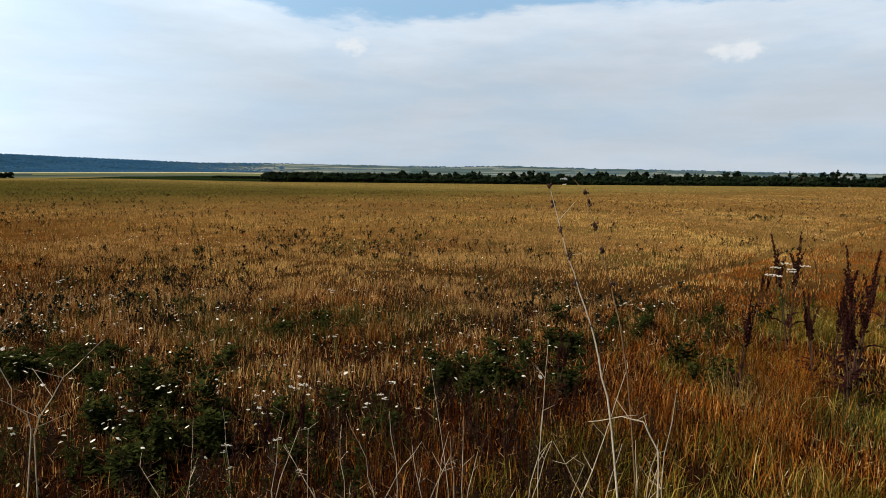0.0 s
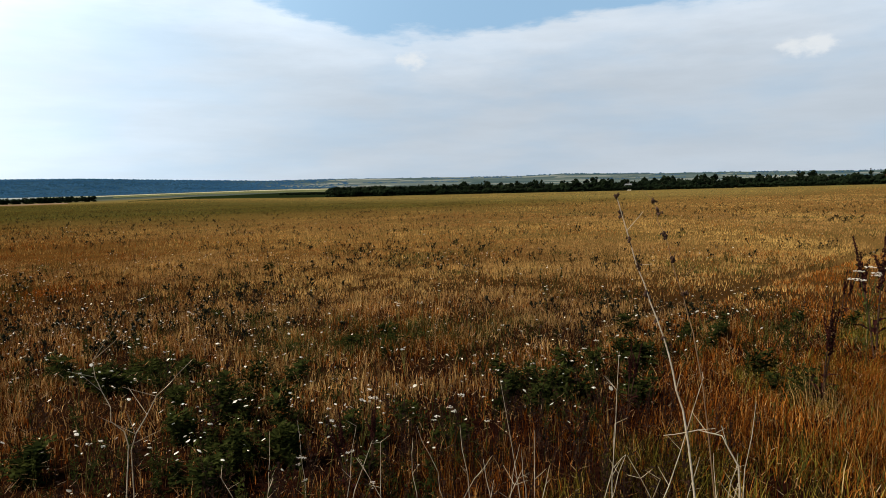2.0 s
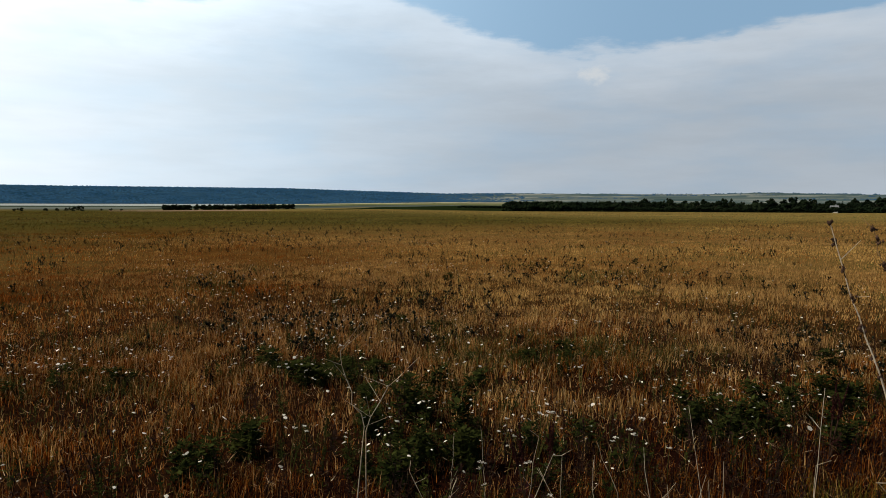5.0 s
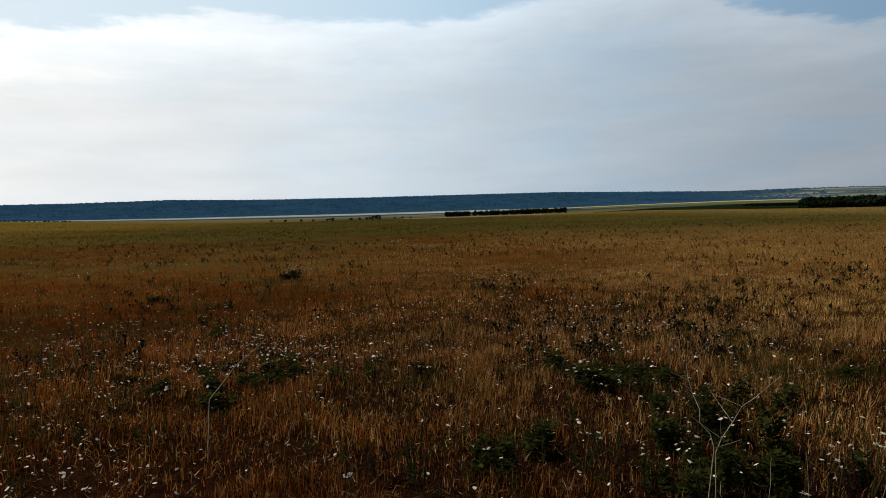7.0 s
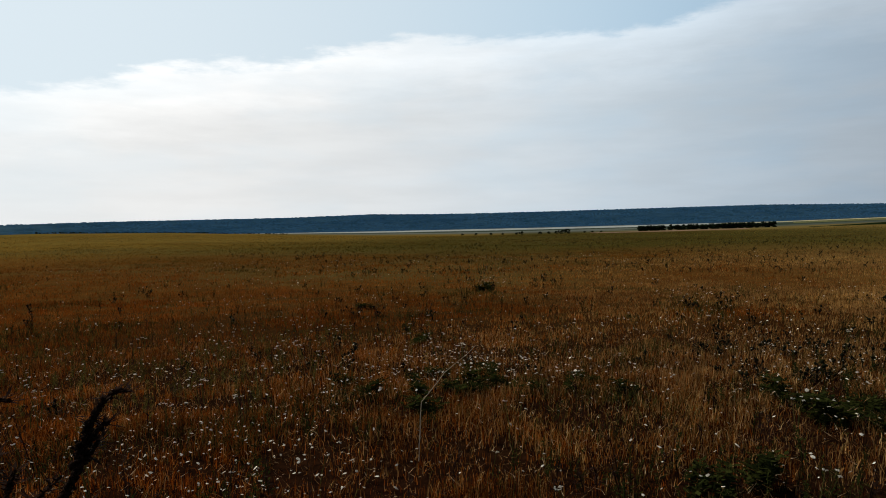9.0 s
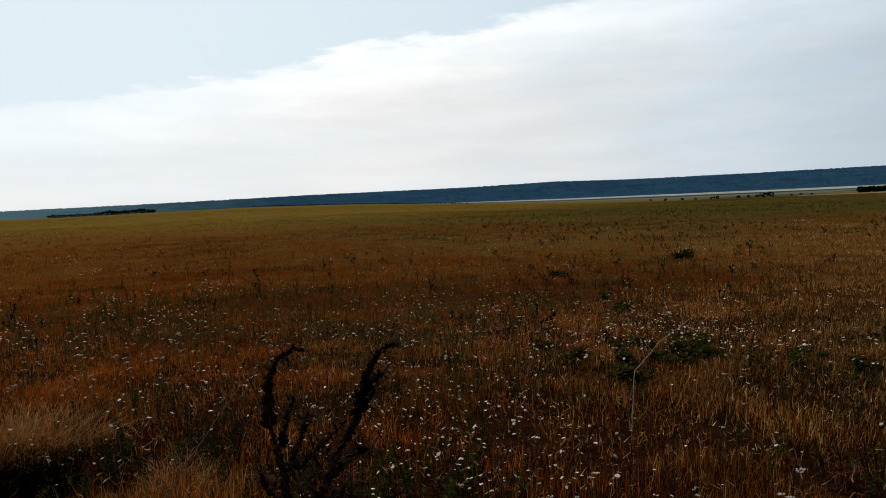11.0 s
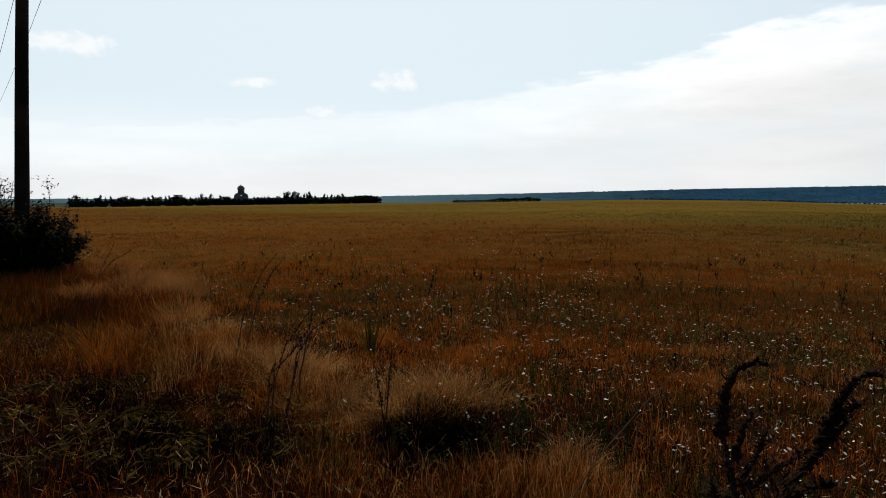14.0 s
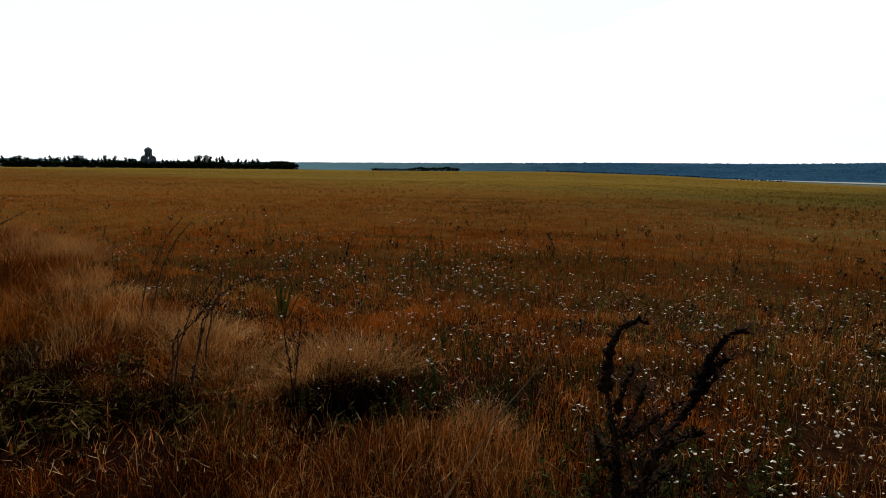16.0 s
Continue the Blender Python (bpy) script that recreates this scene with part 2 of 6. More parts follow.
def mottled(name, a, b, scale, rough=0.8, depth=0.4, fine=None, thin=0.0, distance=0.01, gloss=0.02):
    """Two colours in uneven patches with a finer grain and relief."""
    mat, n, place, chance = started(name)
    big = n.span(n.noise(place, scale, 4.0), 0.3, 0.7)
    grain = n.noise(place, fine or scale * 9, 3.0, 0.65)
    colour = n.mix(big, a, b)
    tone = n.span(grain, 0.25, 0.75, 0.7, 1.25, False)
    colour = n.mix(1.0, colour, n.add("ShaderNodeCombineXYZ", {0: tone, 1: tone, 2: tone}).outputs[0], "MULTIPLY")
    tint = n.span(chance, 0.0, 1.0, 0.55, 1.45, False)
    colour = n.mix(1.0, colour, n.add("ShaderNodeCombineXYZ", {0: tint, 1: tint, 2: tint}).outputs[0], "MULTIPLY")
    finish(n, colour, rough, grain, depth, thin, distance=distance, gloss=gloss)
    return mat


STRAW = blade_material("straw", [(0.0, (0.075, 0.033, 0.009)), (0.25, (0.21, 0.122, 0.039)), (0.5, (0.395, 0.240, 0.078)), (0.8, (0.49, 0.308, 0.108)), (1.0, (0.64, 0.46, 0.20))], 0.27, olive=(0.120, 0.106, 0.022))
RUST = blade_material("rust_grass", [(0.0, (0.022, 0.006, 0.003)), (0.35, (0.105, 0.029, 0.005)), (0.65, (0.235, 0.073, 0.010)), (0.9, (0.37, 0.138, 0.022)), (1.0, (0.56, 0.29, 0.08))], 0.34, olive=(0.085, 0.062, 0.009))
BROWNGRASS = blade_material("verge_brown", [(0.0, (0.010, 0.003, 0.002)), (0.45, (0.060, 0.016, 0.003)), (0.8, (0.16, 0.047, 0.007)), (0.95, (0.28, 0.100, 0.018)), (1.0, (0.44, 0.21, 0.06))], 0.42)
GREEN = blade_material("green_grass", [(0.0, (0.02, 0.026, 0.006)), (0.5, (0.055, 0.06, 0.014)), (1.0, (0.14, 0.125, 0.034))])
# dead grass with the shade between blades put into its dark colour
SHADETHATCH = blade_material("dark_thatch", [(0.0, (0.006, 0.003, 0.002)), (0.6, (0.020, 0.008, 0.004)), (0.9, (0.060, 0.024, 0.009)), (1.0, (0.24, 0.14, 0.06))])
PALE = blade_material("pale_straw", [(0.0, (0.09, 0.038, 0.011)), (0.5, (0.335, 0.178, 0.062)), (1.0, (0.62, 0.41, 0.18))], 0.28)
LUSH = blade_material("verge_green", [(0.0, (0.010, 0.010, 0.003)), (0.45, (0.040, 0.036, 0.007)), (0.8, (0.165, 0.130, 0.018)), (1.0, (0.32, 0.245, 0.055))], 0.25)
# pale bits; glints on the grass are put into this bright colour
GLINT = blade_material("bleached_bits", [(0.0, (0.18, 0.092, 0.032)), (0.7, (0.40, 0.25, 0.11)), (1.0, (0.72, 0.58, 0.38))], 0.25)
PETAL = mottled("white_petals", (0.50, 0.47, 0.40), (0.72, 0.69, 0.62), 30.0, 0.7, thin=0.2)
LEAF = mottled("weed_leaf", (0.009, 0.013, 0.004), (0.032, 0.037, 0.009), 9.0, 0.8, thin=0.04, gloss=0.0)
BROAD = mottled("bramble_leaf", (0.004, 0.004, 0.001), (0.058, 0.041, 0.010), 14.0, 0.85, thin=0.12, gloss=0.0)
DOCK = mottled("dock_seed", (0.012, 0.004, 0.004), (0.034, 0.010, 0.008), 9.0, 0.9, thin=0.08)
DARKDOCK = mottled("old_dock_seed", (0.012, 0.007, 0.005), (0.028, 0.013, 0.008), 9.0, 0.9)
# near-black blades that stand for the shade inside and under tufts
SHADEGRASS = mottled("rotted_grass", (0.004, 0.002, 0.002), (0.011, 0.005, 0.003), 9.0, 0.9, gloss=0.0)
STEM = mottled("dry_stem", (0.33, 0.25, 0.165), (0.46, 0.38, 0.275), 14.0, 0.7)
BROWNSTEM = mottled("brown_stem", (0.13, 0.075, 0.04), (0.20, 0.12, 0.06), 14.0, 0.8)
DEADSTEM = mottled("dead_stem", (0.035, 0.018, 0.012), (0.075, 0.040, 0.024), 14.0, 0.8)
SEDGE = mottled("sedge_leaf", (0.038, 0.045, 0.012), (0.080, 0.086, 0.024), 12.0, 0.7, thin=0.3, gloss=0.0)
SAGELEAF = mottled("sage_leaf", (0.060, 0.062, 0.014), (0.145, 0.128, 0.034), 9.0, 0.8, thin=0.3, gloss=0.0)
SEEDHEAD = mottled("seed_head", (0.030, 0.017, 0.012), (0.070, 0.040, 0.028), 30.0, 0.9)
POLEWOOD = mottled("tarred_wood", (0.010, 0.008, 0.006), (0.030, 0.022, 0.016), 1.2, 0.85, 0.5, 18.0)
PORCELAIN = mottled("porcelain", (0.10, 0.09, 0.085), (0.16, 0.15, 0.14), 6.0, 0.3)
WIRE = mottled("wire", (0.12, 0.12, 0.125), (0.2, 0.2, 0.2), 2.0, 0.5)
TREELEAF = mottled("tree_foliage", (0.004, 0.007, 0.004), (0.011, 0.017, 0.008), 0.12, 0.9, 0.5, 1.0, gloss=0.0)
# canopy of the far ridge; its blue is haze put into the leaf colour
HAZYRIDGE, n, place, chance = started("ridge_foliage")
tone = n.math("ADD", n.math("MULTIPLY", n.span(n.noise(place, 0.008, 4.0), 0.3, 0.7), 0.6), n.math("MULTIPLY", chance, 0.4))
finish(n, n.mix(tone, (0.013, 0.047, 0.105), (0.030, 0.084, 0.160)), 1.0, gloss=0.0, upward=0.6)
DARKLEAF = mottled("shrub_foliage", (0.006, 0.007, 0.004), (0.016, 0.016, 0.007), 1.5, 0.8, 0.5, 9.0, 0.08)
BARK = mottled("bark", (0.05, 0.035, 0.025), (0.09, 0.07, 0.05), 2.0, 0.9)
CROP = mottled("green_crop", (0.007, 0.012, 0.004), (0.014, 0.021, 0.007), 0.02, 0.9, 0.4, 0.4, gloss=0.0)
MEADOW = mottled("olive_meadow", (0.085, 0.095, 0.042), (0.135, 0.138, 0.066), 0.01, 0.9, 0.3, 0.3, gloss=0.0)
BRICKRED = mottled("roof_tiles", (0.15, 0.026, 0.024), (0.22, 0.045, 0.040), 0.6, 0.7)
GREYROOF = mottled("sheet_roof", (0.16, 0.17, 0.18), (0.24, 0.25, 0.26), 0.6, 0.5)
PLASTER = mottled("plaster", (0.62, 0.58, 0.52), (0.74, 0.71, 0.66), 0.5, 0.8)
GREYWALL = mottled("grey_wall", (0.09, 0.09, 0.10), (0.14, 0.14, 0.15), 0.4, 0.8)
PANE = mottled("dark_glass", (0.03, 0.035, 0.04), (0.05, 0.055, 0.06), 1.0, 0.15)
DOME = mottled("dome_metal", (0.06, 0.065, 0.075), (0.11, 0.115, 0.125), 0.5, 0.4)


def ground_material():
    mat, n, place, chance = started("field_ground")
    reach = n.add("ShaderNodeVectorMath", {0: place})
    reach.operation = "LENGTH"
    reach = reach.outputs["Value"]
    inward = into_field(n, place)
    fine, mid, big = n.noise(place, 9.0, 5.0, 0.7), n.noise(place, 0.9, 4.0, 0.6), n.noise(place, 0.035, 4.0)
    # earth and litter under the near grass, whose shade is painted into the colour
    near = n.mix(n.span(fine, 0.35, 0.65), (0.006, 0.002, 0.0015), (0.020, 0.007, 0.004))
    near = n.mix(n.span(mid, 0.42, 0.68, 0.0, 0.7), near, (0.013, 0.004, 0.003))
    # the closed sward further off
    gold = n.mix(n.span(mid, 0.3, 0.7), (0.060, 0.024, 0.005), (0.105, 0.048, 0.011))
    olive = n.mix(n.span(mid, 0.3, 0.7), (0.044, 0.037, 0.009), (0.070, 0.058, 0.013))
    south = n.add("ShaderNodeVectorMath", {0: place, 1: (-ALONG[0], -ALONG[1], 0.0)})
    south.operation = "DOT_PRODUCT"
    olive = n.mix(n.span(south.outputs["Value"], 6.0, 60.0), olive, (0.15, 0.10, 0.021))
    olive = n.mix(n.span(south.outputs["Value"], -115.0, -38.0), (0.16, 0.118, 0.036), olive)
    # darker and redder to the south, backlight put into the ground colour
    gold = n.mix(n.span(south.outputs["Value"], -16.0, -3.0), (0.145, 0.080, 0.023), gold)
    gold = n.mix(n.span(south.outputs["Value"], 10.0, 42.0, 0.0, 0.6), gold, (0.15, 0.072, 0.017))
    sward = n.mix(n.span(inward, 26.0, 62.0), gold, olive)
    sward = n.mix(n.span(big, 0.45, 0.7, 0.0, 0.6), sward, (0.085, 0.070, 0.022))
    across = n.add("ShaderNodeVectorMath", {0: place, 1: (ACROSS[0], ACROSS[1], 0.0)})
    across.operation = "DOT_PRODUCT"
    depth_in = across.outputs["Value"]
    # gaps in the stubble: blade shade is part of this dark colour
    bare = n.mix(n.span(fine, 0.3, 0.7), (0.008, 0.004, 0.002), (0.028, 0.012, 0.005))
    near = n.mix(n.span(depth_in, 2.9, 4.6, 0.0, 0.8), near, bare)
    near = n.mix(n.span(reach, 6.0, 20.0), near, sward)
    # fields of the valley and the slopes beyond
    parcel = n.add("ShaderNodeTexVoronoi", {"Vector": n.add("ShaderNodeMapping", {0: place, 2: (0.0, 0.0, 0.7), 3: (0.0045, 0.0016, 0.0)}).outputs[0], "Scale": 1.0})
    pick = n.add("ShaderNodeSeparateColor", {0: parcel.outputs["Color"]}).outputs[0]
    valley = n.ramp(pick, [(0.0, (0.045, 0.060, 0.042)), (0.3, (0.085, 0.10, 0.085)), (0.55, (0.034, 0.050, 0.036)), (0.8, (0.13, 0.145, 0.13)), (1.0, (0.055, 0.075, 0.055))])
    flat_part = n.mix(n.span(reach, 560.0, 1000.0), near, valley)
    # wooded ridge, haze painted into its colour as blue; open slopes to the north
    xyz = n.add("ShaderNodeSeparateXYZ", {0: place}).outputs
    azim = n.math("MULTIPLY", n.math("ARCTAN2", n.math("MULTIPLY", xyz[0], -1.0), xyz[1]), 180 / math.pi)
    azim = n.math("ADD", azim, n.math("MULTIPLY", n.math("SUBTRACT", n.noise(place, 0.004, 3.0), 0.5), 16.0))
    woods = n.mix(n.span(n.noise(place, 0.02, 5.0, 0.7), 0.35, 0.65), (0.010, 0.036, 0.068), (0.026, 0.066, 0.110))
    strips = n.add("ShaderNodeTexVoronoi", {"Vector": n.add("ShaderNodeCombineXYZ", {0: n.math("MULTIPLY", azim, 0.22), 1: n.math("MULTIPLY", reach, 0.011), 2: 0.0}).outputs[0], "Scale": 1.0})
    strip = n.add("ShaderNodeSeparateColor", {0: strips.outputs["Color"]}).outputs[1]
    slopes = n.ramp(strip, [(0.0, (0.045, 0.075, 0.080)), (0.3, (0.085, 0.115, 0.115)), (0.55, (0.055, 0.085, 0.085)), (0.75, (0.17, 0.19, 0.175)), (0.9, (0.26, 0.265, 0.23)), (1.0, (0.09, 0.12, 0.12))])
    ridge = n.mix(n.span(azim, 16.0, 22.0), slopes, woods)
    # southern end paler, with thicker haze put into the colour
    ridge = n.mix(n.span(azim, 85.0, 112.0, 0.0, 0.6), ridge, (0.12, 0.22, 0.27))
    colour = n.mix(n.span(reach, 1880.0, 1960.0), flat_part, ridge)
    finish(n, colour, 1.0, fine, 0.6, distance=0.05, gloss=0.0)
    return mat


# ---- makers ----
def mesh_from(name, verts, faces_tri=None, faces_quad=None, material=None):
    """A mesh from arrays of vertices and of the corners of triangles and quads."""
    me = bpy.data.meshes.new(name)
    verts = np.asarray(verts, np.float32).reshape(-1, 3)
    groups = [np.asarray(f, np.int32) for f in (faces_tri, faces_quad) if f is not None and len(f)]
    corners = np.concatenate([g.ravel() for g in groups])
    counts = np.concatenate([np.full(len(g), g.shape[1], np.int32) for g in groups])
    me.vertices.add(len(verts))
    me.vertices.foreach_set("co", verts.ravel())
    me.loops.add(len(corners))
    me.loops.foreach_set("vertex_index", corners)
    me.polygons.add(len(counts))
    me.polygons.foreach_set("loop_start", np.concatenate([[0], np.cumsum(counts)[:-1]]).astype(np.int32))
    me.update(calc_edges=True)
    me.validate()
    if material:
        me.materials.append(material)
    return me


def part(name, bm, material, parent=None, label="", smooth_faces=False):
    """Links a bmesh, or a ready mesh, as one object, under its thing where one is given."""
    if isinstance(bm, bmesh.types.BMesh):
        me = bpy.data.meshes.new(name)
        for face in bm.faces:
            face.smooth = smooth_faces
        bm.to_mesh(me)
        bm.free()
        me.materials.append(material)
    else:
        me = bm
    ob = new(name, me)
    if parent is not None:
        ob.parent = parent
    return tagged(ob, label)


def thing(name, place, label, category, group="", turn=0.0, size=1.0):
    ob = new(name)
    ob.empty_display_size = 0.1
    ob.matrix_basis = pose(*place, 0, 0, turn) @ Matrix.Scale(size, 4)
    return tagged(ob, label, category, group)


def on_ground(x, y, sink=0.02):
    return (float(x), float(y), float(height(x, y)) - sink)


def box_into(bm, size, at=(0, 0, 0), bevel=0.0, turn=None):
    m = Matrix.Translation(at) @ (turn or Matrix()) @ Matrix.Diagonal((*size, 1))
    made = bmesh.ops.create_cube(bm, size=1.0, matrix=m)["verts"]
    if bevel:
        edges = list({e for v in made for e in v.link_edges})
        bmesh.ops.bevel(bm, geom=edges, offset=bevel, segments=1, affect="EDGES", profile=0.5)


def tube_arrays(points, radii, sides=5):
    """Vertices and quads of a tapered tube along points."""
    points, verts, quads = [Vector(p) for p in points], [], []
    for i, p in enumerate(points):
        ahead = (points[min(i + 1, len(points) - 1)] - points[max(i - 1, 0)]).normalized()
        side = ahead.orthogonal().normalized()
        up = ahead.cross(side)
        for k in range(sides):
            a = 2 * math.pi * k / sides
            verts.append(p + (side * math.cos(a) + up * math.sin(a)) * radii[i])
    for i in range(len(points) - 1):
        for k in range(sides):
            a, b = i * sides + k, i * sides + (k + 1) % sides
            quads.append((a, b, b + sides, a + sides))
    return verts, quads


class Gather:
    """Collects pieces into one mesh."""

    def __init__(self):
        self.verts, self.tris, self.quads, self.count = [], [], [], 0

    def put(self, verts, tris=(), quads=()):
        self.tris += [tuple(i + self.count for i in t) for t in tris]
        self.quads += [tuple(i + self.count for i in q) for q in quads]
        self.verts += [tuple(v) for v in verts]
        self.count += len(verts)

    def tube(self, points, radii, sides=5):
        verts, quads = tube_arrays(points, radii, sides)
        self.put(verts, (), quads)

    def leaf(self, at, way, long, wide, fold=0.15, droop=0.2):
        """A folded leaf of four triangles from at along way."""
        way = Vector(way).normalized()
        side = way.cross(Vector((0.05, 0.02, 1))).normalized()
        up = side.cross(way)
        at = Vector(at)
        mid, tip = at + way * long * 0.45 + up * fold * wide, at + way * long - Vector((0, 0, droop * long))
        self.put([at, mid + side * wide / 2 + up * fold * wide, mid - side * wide / 2 + up * fold * wide, mid - up * fold * wide * 0.5, tip], [(0, 1, 3), (0, 3, 2), (1, 4, 3), (3, 4, 2)])

    def chip(self, at, way, long, wide):
        """A small narrow leaf of two triangles."""
        way = Vector(way).normalized()
        side = way.cross(Vector((0.05, 0.02, 1))).normalized() * wide / 2
        at = Vector(at)
        mid = at + way * long * 0.5
        self.put([at, mid + side, at + way * long, mid - side], [(0, 1, 2), (0, 2, 3)])

    def blob(self, at, r, stretch=1.3, rng=random):
        """A small uneven seed or clump: an octahedron with shifted corners."""
        at = Vector(at)
        dirs = [(1, 0, 0), (0, 1, 0), (-1, 0, 0), (0, -1, 0), (0, 0, stretch), (0, 0, -stretch)]
        verts = [at + Vector(d) * r * rng.uniform(0.7, 1.25) for d in dirs]
        self.put(verts, [(0, 1, 4), (1, 2, 4), (2, 3, 4), (3, 0, 4), (1, 0, 5), (2, 1, 5), (3, 2, 5), (0, 3, 5)])

    def mesh(self, name, material):
        return mesh_from(name, self.verts, self.tris, self.quads, material)


# ---- the ground: one sheet to the horizon ----
def build_ground():
    radii = np.concatenate([np.linspace(0, 12, 40), np.geomspace(12.4, 300, 90), np.linspace(306, 640, 48), np.geomspace(660, 1880, 24), np.linspace(1900, 2600, 22), [2605, 2640, 2800, 3400, 4200, 4900]])
    fine = np.arange(-44, 152, 0.6)
    azims = np.radians(np.concatenate([fine, np.arange(152, 316, 2.0)]))
    R, A = np.meshgrid(radii, azims, indexing="ij")
    x, y = -np.sin(A) * R, np.cos(A) * R
    z = height(x, y)
    crest = np.interp(np.degrees(A), AZ_RIDGE, np.ones(len(AZ_RIDGE)))
    z = z + crest * (R > 2300) * (patch(np.degrees(A), R * 0.01, 0.7, 21) - 0.5) * 3.4
    count = len(azims)
    i, j = np.meshgrid(np.arange(len(radii) - 1), np.arange(count), indexing="ij")
    k = (j + 1) % count
    quads = np.stack([i * count + j, (i + 1) * count + j, (i + 1) * count + k, i * count + k], -1).reshape(-1, 4)
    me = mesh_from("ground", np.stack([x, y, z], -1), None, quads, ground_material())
    me.polygons.foreach_set("use_smooth", np.ones(len(me.polygons), bool))
    tagged(new("ground", me), "wide dry field of stubble and wild grass running to wooded hills painted haze blue", "field", kind="structure")


build_ground()

# ---- grass ----
rng = np.random.default_rng(7)


def scatter(count, r0, r1, az0=-40.0, az1=148.0):
    r = np.sqrt(rng.uniform(r0 * r0, r1 * r1, count))
    a = np.radians(rng.uniform(az0, az1, count))
    return -np.sin(a) * r, np.cos(a) * r


def blades(x, y, tall, wide, lean, bend=0.35, segments=2, wind=(0.0, 0.0)):
    """Tapered blades, each an island of its own: arrays of vertices, triangles and quads."""
    count = len(x)
    z = height(x, y) - 0.01
    turn, tip = rng.uniform(0, 2 * math.pi, count), rng.uniform(0, 2 * math.pi, count)
    side = np.stack([np.cos(turn), np.sin(turn), np.zeros(count)], -1) * (wide / 2)[:, None]
    over = np.stack([np.cos(tip), np.sin(tip), np.zeros(count)], -1) * (lean * tall)[:, None] + np.array((*wind, 0.0)) * tall[:, None]
    base = np.stack([x, y, z], -1)
    up = np.zeros((count, 3))
    up[:, 2] = tall
    top = base + over + up * np.sqrt(np.clip(1 - lean ** 2, 0.1, 1))[:, None]
    first = np.arange(count)[:, None]
    if segments == 1:
        verts = np.stack([base - side, base + side, top], 1)
        return verts.reshape(-1, 3), first * 3 + np.arange(3), None
    mid = base + over * bend + up * 0.55
    verts = np.stack([base - side, base + side, mid + side * 0.75, mid - side * 0.75, top], 1)
    return verts.reshape(-1, 3), first * 5 + np.array([3, 2, 4]), first * 5 + np.arange(4)


def grass_object(name, batches, material, label):
    verts, tris, quads, start = [], [], [], 0
    for v, t, q in batches:
        verts.append(v)
        tris.append(t + start)
        if q is not None:
            quads.append(q + start)
        start += len(v)
    me = mesh_from(name, np.concatenate(verts), np.concatenate(tris), np.concatenate(quads) if quads else None, material)
    return tagged(new(name, me), label, "grass", kind="stuff")


def zone(x, y):
    v = x * ACROSS[0] + y * ACROSS[1]
    u = x * ALONG[0] + y * ALONG[1]
    return u, v, v + 1.6 * (patch(x, y, 2.5, 31) - 0.5)


# kinds: 0 gold, 1 rust, 2 green, 3 pale verge straw, 4 yellow-green verge, 5 thatch darkened with blade shade, 6
# red-brown verge grass
BATCHES = {k: [] for k in range(7)}


